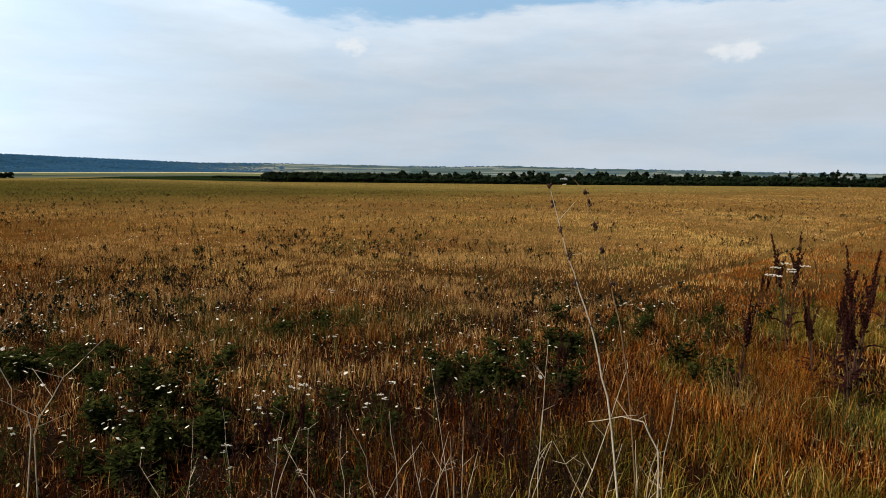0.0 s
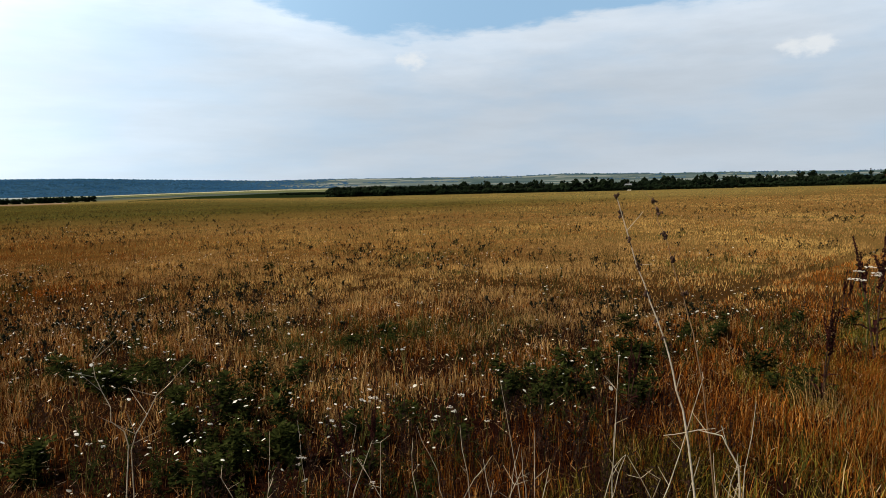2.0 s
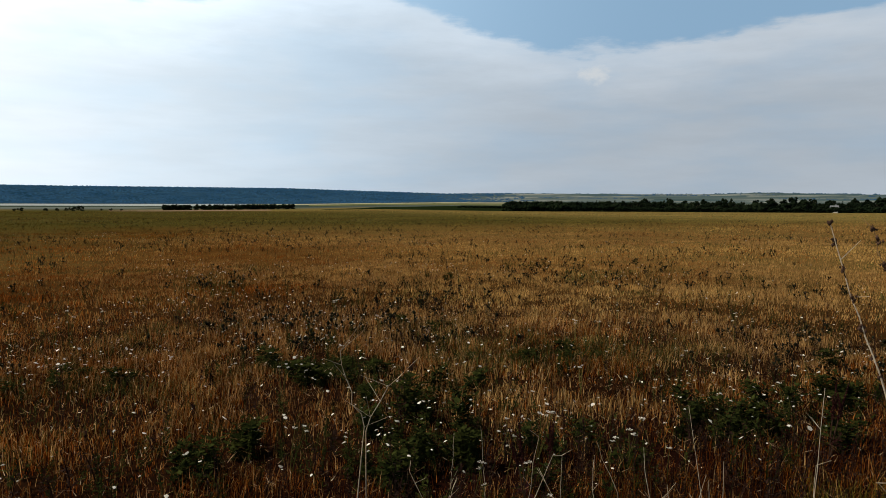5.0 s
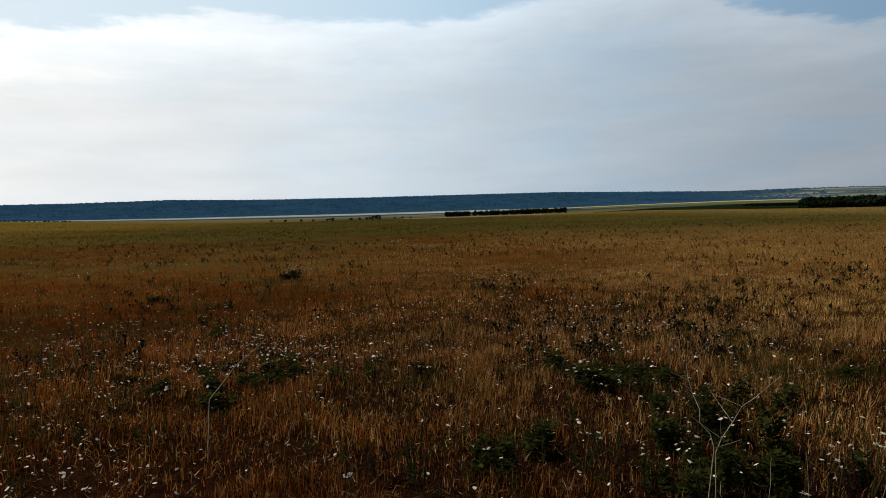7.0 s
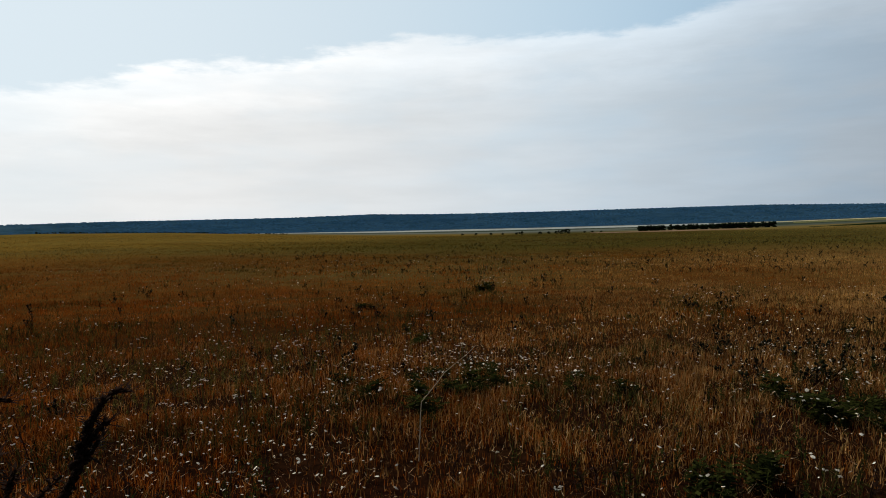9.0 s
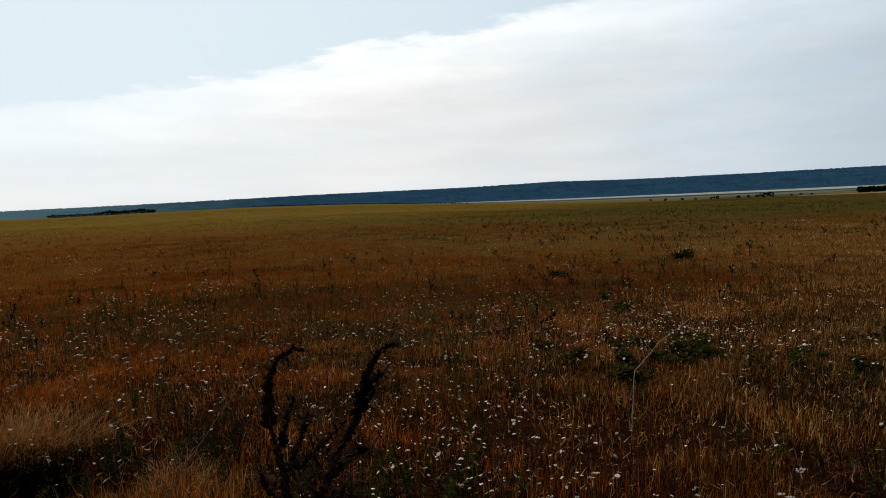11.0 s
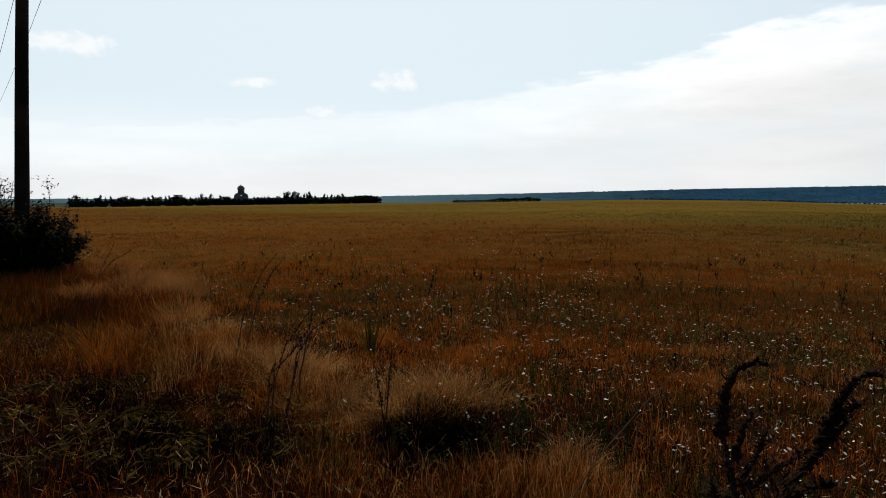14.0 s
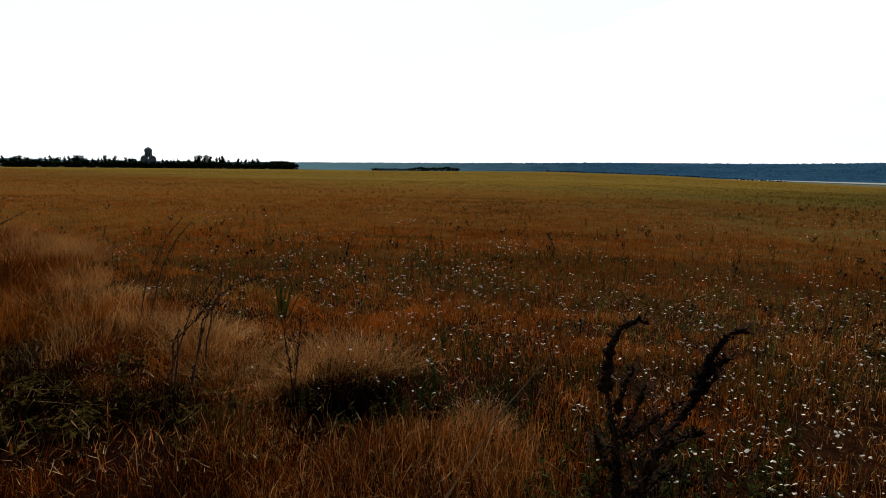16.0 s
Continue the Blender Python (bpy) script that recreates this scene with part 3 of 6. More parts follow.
def sow(count, r0, r1, tall, wide, segments, az0=-40.0, az1=148.0):
    x, y = scatter(count, r0, r1, az0, az1)
    u, v, w = zone(x, y)
    r = np.hypot(x, y)
    pick = rng.uniform(0, 1, count)
    rusty = smooth(patch(x, y, 3.2, 11), 0.38, 0.66) * 0.85 + 0.08
    rusty = np.where(w < 3.6, np.maximum(rusty, 0.72), rusty) * (1 - 0.45 * smooth(v, 40, 80))
    # more rust to the south, standing in for backlit grass
    rusty = np.maximum(rusty, 0.66 * smooth(8.0 - u, 0.0, 11.0) * (1 - 0.35 * smooth(v, 40, 80)))
    rusty = np.where(w > 4.2, rusty * (1 - 0.62 * smooth(u, 3.0, 9.0)), rusty)
    greenish = smooth(patch(x, y, 1.7, 12), 0.62, 0.80) * 0.45 + 0.035
    greenish = np.where(v > 30, greenish * 0.8 + 0.05, greenish)
    kind = np.where(pick < rusty, 1, 0)
    kind = np.where(rng.uniform(0, 1, count) < greenish, 2, kind)
    verge = w < 2.7
    south = verge & (u < -2.0)
    kind = np.where(south & (kind < 2) & (w < 2.3), 6, kind)
    kind = np.where(south & (u < -4.6) & (w < 1.5) & (rng.uniform(0, 1, count) < 0.1 + 0.35 * smooth(patch(x, y, 1.6, 25), 0.4, 0.65)), 4, kind)
    kind = np.where(south & (rng.uniform(0, 1, count) < (0.03 + 0.24 * smooth(patch(x, y, 1.7, 13), 0.42, 0.62)) * smooth(w + 1.6 * (patch(x, y, 1.1, 24) - 0.5), 0.4, 2.2)), 3, kind)
    kind = np.where(verge & (u > -2.0) & (kind == 0) & (rng.uniform(0, 1, count) < 0.78), 6, kind)
    north = (w < 1.9 + 0.5 * (patch(x, y, 0.9, 23) - 0.5)) & (u > 2.0)
    kind = np.where(north & (rng.uniform(0, 1, count) < 0.7 * smooth(patch(x, y, 0.8, 16), 0.25, 0.55)), 4, kind)
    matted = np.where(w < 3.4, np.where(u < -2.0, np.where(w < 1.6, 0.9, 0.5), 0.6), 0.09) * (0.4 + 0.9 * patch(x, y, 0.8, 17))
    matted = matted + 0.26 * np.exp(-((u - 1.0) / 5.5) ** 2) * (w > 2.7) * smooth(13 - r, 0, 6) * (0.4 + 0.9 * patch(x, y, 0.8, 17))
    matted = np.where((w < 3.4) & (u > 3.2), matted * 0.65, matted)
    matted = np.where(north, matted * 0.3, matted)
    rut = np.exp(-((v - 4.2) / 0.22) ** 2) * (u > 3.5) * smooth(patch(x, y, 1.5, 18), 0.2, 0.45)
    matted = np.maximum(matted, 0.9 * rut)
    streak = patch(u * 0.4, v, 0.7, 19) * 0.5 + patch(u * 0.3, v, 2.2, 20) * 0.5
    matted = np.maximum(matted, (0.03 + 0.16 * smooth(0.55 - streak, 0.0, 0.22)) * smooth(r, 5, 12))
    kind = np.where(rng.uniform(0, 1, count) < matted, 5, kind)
    size = rng.uniform(0.55, 1.15, count) * (0.8 + 0.5 * patch(x, y, 1.3, 14))
    size = np.where(verge & (r > 2.2), size * np.where(u < -11.0, 3.6, np.where(u < -7.0, 1.9, np.where(u < -2.0, 1.35, 1.3))), size)
    size = np.where(kind == 1, size * 0.85, size)
    size = size * (0.7 + 0.5 * smooth(patch(x, y, 0.45, 15), 0.25, 0.75))
    keep = (rng.uniform(0, 1, count) > 0.5 * rut) & (rng.uniform(0, 1, count) < 0.06 + 0.2 * (r < 6.5) + 0.4 * (u < -2) * (w < 2.4) + 0.18 * (u > 3.6) * (w < 3.4) + 0.3 * smooth(r, 5, 10) * (w > 3) + 1.3 * smooth(patch(x, y, 0.45, 15), 0.3, 0.7))
    keep &= rng.uniform(0, 1, count) > np.where(u < 0.5, 0.72, 0.45) * smooth(patch(x, y, 1.0, 22), 0.5, 0.7) * smooth(13 - r, 0, 6)
    keep &= ~((w < 3.0) & (w > 0.9) & (np.abs(u - 1.4) < 2.5) & (rng.uniform(0, 1, count) < 0.45))
    keep &= (np.hypot(x + 4.62, y + 1.78) > 0.32)
    keep &= (np.hypot((x + 4.15) / 1.0, (y + 3.8) / 1.4) > 1.0) | (rng.uniform(0, 1, count) < 0.35)
    keep &= np.hypot(x + 0.2, y + 0.35) > 0.9
    keep &= (rng.uniform(0, 1, count) < smooth(r, r0 * 0.98, r0 * 1.28) + (r0 < 2)) & (rng.uniform(0, 1, count) > smooth(r, r1 * 0.78, r1))
    for k in range(7):
        s = keep & (kind == k)
        m = int(s.sum())
        if m:
            lean = rng.uniform(0.02, 0.45, m) if k < 3 else rng.uniform(0.1, 0.75, m)
            flat = rng.uniform(0, 1, m) < 0.22
            lean = np.where(flat, rng.uniform(0.75, 0.97, m), lean)
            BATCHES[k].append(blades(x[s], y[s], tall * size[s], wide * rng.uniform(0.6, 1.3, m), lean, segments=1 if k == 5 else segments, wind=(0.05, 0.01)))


sow(250000, 1.0, 4.6, 0.135, 0.0040, 2)
sow(410000, 3.6, 10.5, 0.11, 0.0055, 2)
sow(390000, 8.3, 23.0, 0.078, 0.012, 1)
sow(250000, 18.0, 52.0, 0.082, 0.022, 1)
sow(150000, 41.0, 125.0, 0.10, 0.06, 1)
sow(90000, 100.0, 330.0, 0.13, 0.16, 1)
sow(150000, 4.0, 9.0, 0.12, 0.0058, 2)
sow(260000, 9.0, 20.0, 0.080, 0.012, 1)
sow(230000, 20.0, 45.0, 0.085, 0.022, 1)
sow(130000, 45.0, 110.0, 0.10, 0.06, 1)
sow(90000, 110.0, 320.0, 0.13, 0.16, 1)
sow(60000, 1.3, 4.4, 0.17, 0.005, 2, 96.0, 148.0)
sow(22000, 2.4, 5.2, 0.18, 0.005, 2, -40.0, -14.0)
sow(42000, 1.9, 6.6, 0.15, 0.0055, 2, 112.0, 148.0)
lx, ly = scatter(44000, 1.8, 9.5)
LITTER = blades(lx, ly, rng.uniform(0.02, 0.08, 44000), rng.uniform(0.002, 0.006, 44000), rng.uniform(0.8, 0.99, 44000), segments=1)
LITTER[0][:, 2] += np.repeat(rng.uniform(0.04, 0.155, 44000), 3)
sow(95000, 1.1, 9.0, 0.17, 0.013, 1, 144.0, 322.0)

grass_object("straw_litter", [LITTER], GLINT, "broken bits of pale straw lying on the grass, with glints put into their colour")
LABELS = ["short golden dry grass and stubble covering the field", "low rust-red dead grass on the field", "green grass in patches on the field", "long pale bleached straw along the verge", "yellow-green tall grass on the verge", "matted dead grass near the ground, dark with blade shade put into its colour", "tall red-brown dead grass on the verge"]
for k, (name, material) in enumerate((("gold_grass", STRAW), ("rust_grass", RUST), ("green_grass", GREEN), ("verge_straw", PALE), ("verge_grass", LUSH), ("dead_thatch", SHADETHATCH), ("brown_grass", BROWNGRASS))):
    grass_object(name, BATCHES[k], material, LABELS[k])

# ---- the pole line ----
POLE_AZ = 140.4
BACK = np.array((-math.sin(radians(POLE_AZ)), math.cos(radians(POLE_AZ))))   # away along the line
OUT = np.array((-BACK[1], BACK[0])) * -1.0                                    # to the field side
POLE_ZERO = np.array((-0.32, -0.61)) + OUT * 1.39
BEYOND = np.array((-math.sin(radians(139.8)), math.cos(radians(139.8))))      # the line bends a little at the near pole


def cyl(bm, r1, r2, h, at, turn=None, sides=10):
    m = Matrix.Translation(at) @ (turn or Matrix())
    bmesh.ops.create_cone(bm, cap_ends=True, segments=sides, radius1=r1, radius2=r2, depth=h, matrix=m @ Matrix.Translation((0, 0, h / 2)))


def pole_proto(place):
    pole = thing("utility_pole", place, "dark weathered wooden utility pole with a crossarm", "utility pole", "poles of the power line")
    bm = bmesh.new()
    segs, last = 8, None
    for k in range(segs + 1):
        s = k / segs
        r = 0.165 - 0.045 * s
        ring = [bm.verts.new((r * math.cos(a) * (1 + 0.04 * math.sin(3 * a + k)), r * math.sin(a), 8.4 * s - 0.3)) for a in [2 * math.pi * i / 12 for i in range(12)]]
        if last:
            for i in range(12):
                bm.faces.new((last[i], last[(i + 1) % 12], ring[(i + 1) % 12], ring[i]))
        last = ring
    bm.faces.new(last)
    part("post", bm, POLEWOOD, pole, smooth_faces=True)
    bm = bmesh.new()
    box_into(bm, (1.5, 0.10, 0.12), (0, 0.13, 7.0), 0.012)
    part("crossarm", bm, POLEWOOD, pole)
    bm = bmesh.new()
    cyl(bm, 0.14, 0.14, 0.05, (0, 0, 6.28), sides=12)
    part("wire_band", bm, WIRE, pole, "grey metal wire band")
    for x, y, z in ((-0.68, 0.13, 7.06), (-0.42, 0.13, 7.06), (0.42, 0.13, 7.06), (0.68, 0.13, 7.06), (-0.13, 0.0, 8.1), (0.13, 0.0, 8.1)):
        bm = bmesh.new()
        cyl(bm, 0.012, 0.012, 0.14, (x, y, z), sides=6)
        cyl(bm, 0.05, 0.06, 0.06, (x, y, z + 0.12), sides=8)
        cyl(bm, 0.06, 0.035, 0.07, (x, y, z + 0.18), sides=8)
        part("insulator", bm, PORCELAIN, pole, "dull porcelain insulator")
    return pole


LINE_TURN = POLE_AZ
POLE_STEPS = [-25.0, 18.45, 65.0, 108.0, 150.0, 194.0, 238.0, 282.0]
POLES = []
for i, step in enumerate(POLE_STEPS):
    spot = POLE_ZERO + BACK * min(step, 18.45) + BEYOND * max(step - 18.45, 0.0)
    m = pose(*on_ground(*spot), 0, 0, LINE_TURN)
    if i == 0:
        POLES.append(pole_proto(on_ground(*spot)))
        POLES[0].matrix_basis = m
    else:
        tip = (2.2, 0.9)[i - 1] if i < 3 else random.uniform(-0.6, 0.6)
        POLES.append(copy_thing(POLES[0], m @ pose(0, 0, 0, 0, tip, 0)))


def wire_span(a, b, sag, r=0.0065):
    a, b = Vector(a), Vector(b)
    pts = [a.lerp(b, k / 14) - Vector((0, 0, sag * 4 * (k / 14) * (1 - k / 14))) for k in range(15)]
    verts, quads = tube_arrays(pts, [r] * 15, 4)
    ob = new("power_wire", mesh_from("power_wire", verts, None, quads, WIRE))
    tagged(ob, "thin grey wire sagging between two utility poles", "wire", "wires of the power line")


for i in range(5):
    for x, y, z in ((-0.68, 0.13, 7.28), (-0.42, 0.13, 7.28), (0.68, 0.13, 7.28), (-0.14, 0, 6.3)):
        wire_span(POLES[i].matrix_basis @ Vector((x, y, z)), POLES[i + 1].matrix_basis @ Vector((x, y, z)), 0.45, 0.0065 if i < 2 else 0.011)


# ---- shrubs by the pole ----
def shrub_parts(shrub, high, wide, seed, leaves, twigs=16, leaf_size=0.05, leafy_from=0.0, material=DARKLEAF):
    rnd = random.Random(seed)
    green = Gather()
    for k in range(twigs):
        wood = Gather()
        a, out, top = rnd.uniform(0, 2 * math.pi), rnd.uniform(0.15, 1.0) * wide / 2, high * rnd.uniform(0.6, 1.0)
        pts = [Vector((0.12 * math.cos(a), 0.12 * math.sin(a), -0.05))]
        for s in (0.3, 0.6, 0.85, 1.0):
            pts.append(Vector((out * s * math.cos(a) + rnd.uniform(-0.08, 0.08), out * s * math.sin(a) + rnd.uniform(-0.08, 0.08), top * s ** (0.8 if out < wide / 4 else 1.15))))
        wood.tube(pts, [0.016, 0.012, 0.009, 0.006, 0.003], 4)
        part("branch", wood.mesh("branch", BARK), None, shrub)
        for j in range(leaves // twigs):
            s = rnd.uniform(leafy_from, 1.0)
            i = min(int(s * 4), 3)
            at = pts[i].lerp(pts[i + 1], s * 4 - i) + Vector((rnd.gauss(0, 0.13), rnd.gauss(0, 0.13), rnd.gauss(0, 0.11))) * (1.25 - s * 0.6)
            green.leaf(at, (rnd.uniform(-1, 1), rnd.uniform(-1, 1), rnd.uniform(-0.3, 0.8)), leaf_size * rnd.uniform(0.7, 1.6), leaf_size * rnd.uniform(0.5, 0.9))
    part("foliage", green.mesh("foliage", material), None, shrub)


def polar(az, d, cx=-0.316, cy=-0.615):
    return cx - math.sin(radians(az)) * d, cy + math.cos(radians(az)) * d


for k, (az, d, high, wide, leaves, lf) in enumerate([(134.0, 18.0, 0.85, 1.3, 1500, 0.0), (135.4, 17.0, 1.35, 2.4, 3600, 0.0), (138.0, 17.2, 1.7, 2.8, 4200, 0.0), (140.6, 17.2, 1.7, 2.8, 3800, 0.0), (143.5, 17.5, 1.6, 2.8, 3200, 0.0),
                                                (138.2, 18.6, 2.45, 2.0, 700, 0.45), (134.4, 18.8, 2.35, 2.0, 260, 0.7), (141.0, 21.0, 1.9, 3.2, 1600, 0.0)]):
    shrub = thing("shrub", on_ground(*polar(az, d)), "dense dark shrub on the verge by a utility pole" if lf == 0 else "thin wispy shrub with sparse leaves by a utility pole", "shrub", "shrubs on the verge")
    shrub_parts(shrub, high, wide, 50 + k, int(leaves * 1.3), 18 if lf == 0 else 9, 0.11 if lf == 0 else 0.07, lf)


# ---- trees, houses and the church far off ----
def tree_proto(kind, seed):
    """Trunk with limbs, and a crown of clumps and loose leaves; about 6 m high."""
    rnd = random.Random(seed)
    tree = thing("tree", (0, 0, -50), "dark green leafy tree in a belt of trees across the field", "tree", "trees beyond the field")
    wood, crown = Gather(), Gather()
    high, wide = {"round": (6.0, 2.9), "broad": (5.2, 3.6), "poplar": (7.0, 1.5), "bush": (2.4, 2.2), "spire": (6.5, 1.9)}[kind]
    wood.tube([(0, 0, -0.4), (0.05, 0, high * 0.25), (0.1, 0.05, high * 0.55), (0.05, 0.1, high * 0.8)], [0.24, 0.18, 0.12, 0.04], 6)
    for k in range(6):
        a, z = rnd.uniform(0, 6.28), high * rnd.uniform(0.2, 0.5)
        out = wide * rnd.uniform(0.4, 0.75)
        wood.tube([(0, 0, z), (out * 0.5 * math.cos(a), out * 0.5 * math.sin(a), z + high * 0.1), (out * math.cos(a), out * math.sin(a), z + high * 0.25)], [0.09, 0.06, 0.02], 4)
    lobes = [(rnd.uniform(0, 6.28), rnd.uniform(0.0, 0.62), rnd.uniform(0.16, 0.95 if kind in ("poplar", "spire") else 0.86)) for _ in range({"bush": 5, "poplar": 17, "spire": 15}.get(kind, 10))]
    for a, out, up in lobes:
        cx, cy, cz = wide * out * math.cos(a), wide * out * math.sin(a), high * up
        size = wide * (0.5 if kind in ("bush", "poplar") else 0.4) * (1.1 - 0.5 * abs(up - 0.45))
        if kind == "spire":
            size, cx, cy = size * (1.35 - up), cx * (1.2 - up), cy * (1.2 - up)
        for _ in range(5 if kind == "bush" else 8):
            d = Vector((rnd.gauss(0, 1), rnd.gauss(0, 1), rnd.gauss(0, 1))).normalized() * size * rnd.uniform(0.35, 1.0)
            crown.blob(Vector((cx, cy, cz)) + d, size * rnd.uniform(0.34, 0.62), 1.0, rnd)
        for _ in range(6 if kind == "bush" else 9):
            d = Vector((rnd.gauss(0, 1), rnd.gauss(0, 1), rnd.gauss(0, 1))).normalized() * size * rnd.uniform(0.8, 1.12)
            crown.leaf(Vector((cx, cy, cz)) + d, d + Vector((0, 0, 0.2)), size * 0.18, size * 0.16)
    part("trunk", wood.mesh("trunk", BARK), None, tree)
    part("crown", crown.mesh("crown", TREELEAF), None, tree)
    return tree


PROTO = {kind: tree_proto(kind, 80 + i) for i, kind in enumerate(("round", "broad", "poplar", "bush", "spire"))}
USED = set()


WOODS = []


def plant(kind, az, r, size=1.0, label="", woods=False):
    if woods:
        WOODS.append((kind, az, r, size))
        return
    x, y = -math.sin(radians(az)) * r, math.cos(radians(az)) * r
    m = pose(*on_ground(x, y, 0.1), 0, 0, random.uniform(0, 360)) @ Matrix.Diagonal((size * random.uniform(0.85, 1.2), size * random.uniform(0.85, 1.2), size, 1))
    if kind in USED:
        ob = copy_thing(PROTO[kind], Matrix())
    else:
        ob = PROTO[kind]
        USED.add(kind)
    ob.matrix_basis = m
    if label:
        tagged(ob, label)


rnd = random.Random(5)
# the belt of trees along the far side of the field
az = 14.2
while az > -37:
    dense = az > 4.8
    plant(rnd.choice(("broad", "broad", "round", "bush")), az, rnd.uniform(338, 346), rnd.uniform(0.78, 0.98) if dense else rnd.uniform(0.55, 1.05))
    az -= rnd.uniform(0.28, 0.6)
az = 14.0
while az > -37:
    kind = rnd.choice(("round", "broad", "round", "spire"))
    plant(kind, az, rnd.uniform(352, 372), rnd.uniform(0.85, 1.05) if az > 4.8 else rnd.uniform(0.75, 1.35))
    az -= rnd.uniform(0.5, 1.1)
for az, size in ((-7.2, 1.35), (-7.9, 1.1), (-22.3, 1.3), (-23.0, 1.35), (-29.6, 1.3), (-17.8, 1.15), (-13.2, 1.2)):
    plant("round", az, 362, size)
az = 18.4
while az > 14.3:
    plant("bush", az, 640, 1.3, woods=True)
    az -= 0.32
# the grove in the valley, scrub on the slope
az = 42.1
while az > 32.2:
    if not 40.0 < az < 40.4:
        plant(rnd.choice(("broad", "round", "broad")), az, rnd.uniform(690, 715), rnd.uniform(0.78, 1.05), woods=True)
        plant("bush", az - 0.1, 688, rnd.uniform(1.5, 2.0), woods=True)
    az -= rnd.uniform(0.22, 0.42)
for az, size, r in ((47.9, 1.7, 560), (48.3, 1.4, 560), (48.8, 1.0, 565), (49.4, 0.9, 565), (50.1, 0.9, 560), (51.6, 1.1, 570), (52.0, 0.8, 565), (53.2, 0.7, 570), (54.2, 0.8, 575), (55.4, 0.8, 570), (56.6, 0.7, 570), (46.5, 0.7, 640), (45.8, 0.8, 640), (45.1, 0.7, 640)):
    plant("bush", az, r, size * 0.9, woods=True)
az = 103.5
while az > 71:
    if az > 96.2 or az < 89.3:
        plant("bush", az, rnd.uniform(424, 436), (rnd.uniform(0.55, 0.75) if az > 96.2 else rnd.uniform(0.25, 0.42)) * (1.45 if 97 < az < 100 else 1.0), woods=True)
    az -= rnd.uniform(0.18, 0.34)
# the village trees
az = 133.0
while az > 109.9:
    if az > 121.6:
        plant(rnd.choice(("poplar", "round", "spire")), az, rnd.uniform(585, 600), rnd.uniform(1.0, 1.4))
        step = rnd.uniform(0.14, 0.4)
    elif az > 120.1:
        plant("broad", az, 585, 1.0)
        step = 0.4
    elif az > 112.3:
        tall = 1.4 if 115.4 < az < 117.6 else 1.12
        plant(rnd.choice(("poplar", "poplar", "spire", "round")), az, rnd.uniform(580, 600), tall * rnd.uniform(0.85, 1.15))
        step = rnd.uniform(0.13, 0.32)
    else:
        plant(rnd.choice(("broad", "round")), az, rnd.uniform(580, 590), rnd.uniform(1.1, 1.35))
        step = rnd.uniform(0.2, 0.35)
    plant("bush", az - 0.07, 578, rnd.uniform(1.5, 2.1), woods=True)
    az -= step


# undergrowth that closes the foot of the belt
az = 14.4
while az > -38:
    plant("bush", az, rnd.uniform(333, 338), rnd.uniform(0.9, 1.4) if az > 4.8 else rnd.uniform(0.6, 1.05), woods=True)
    plant("bush", az + 0.1, rnd.uniform(345, 352), rnd.uniform(1.6, 1.95) if az > 4.8 else rnd.uniform(1.3, 1.8), woods=True)
    az -= rnd.uniform(0.2, 0.34)


def far_woods():
    """Distant groves, hedges and scrub that nobody could count, as one object."""
    verts, tris, start = [], [], 0
    for kind, az, r, size in WOODS:
        x, y = -math.sin(radians(az)) * r, math.cos(radians(az)) * r
        turn = pose(*on_ground(x, y, 0.1), 0, 0, rnd.uniform(0, 360)) @ Matrix.Diagonal((size * rnd.uniform(0.9, 1.25), size * rnd.uniform(0.9, 1.25), size, 1))
        crown = [o for o in PROTO[kind].children if o.name.startswith("crown")][0].data
        co = np.empty(len(crown.vertices) * 3)
        crown.vertices.foreach_get("co", co)
        corners = np.empty(len(crown.loops), np.int32)
        crown.loops.foreach_get("vertex_index", corners)
        m = np.array(turn)
        verts.append(co.reshape(-1, 3) @ m[:3, :3].T + m[:3, 3])
        tris.append(corners.reshape(-1, 3) + start)
        start += len(co) // 3
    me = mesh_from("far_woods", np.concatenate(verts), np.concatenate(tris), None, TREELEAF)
    tagged(new("far_woods", me), "distant dark hedges, groves and scrub round the fields", "woods", kind="stuff")


far_woods()


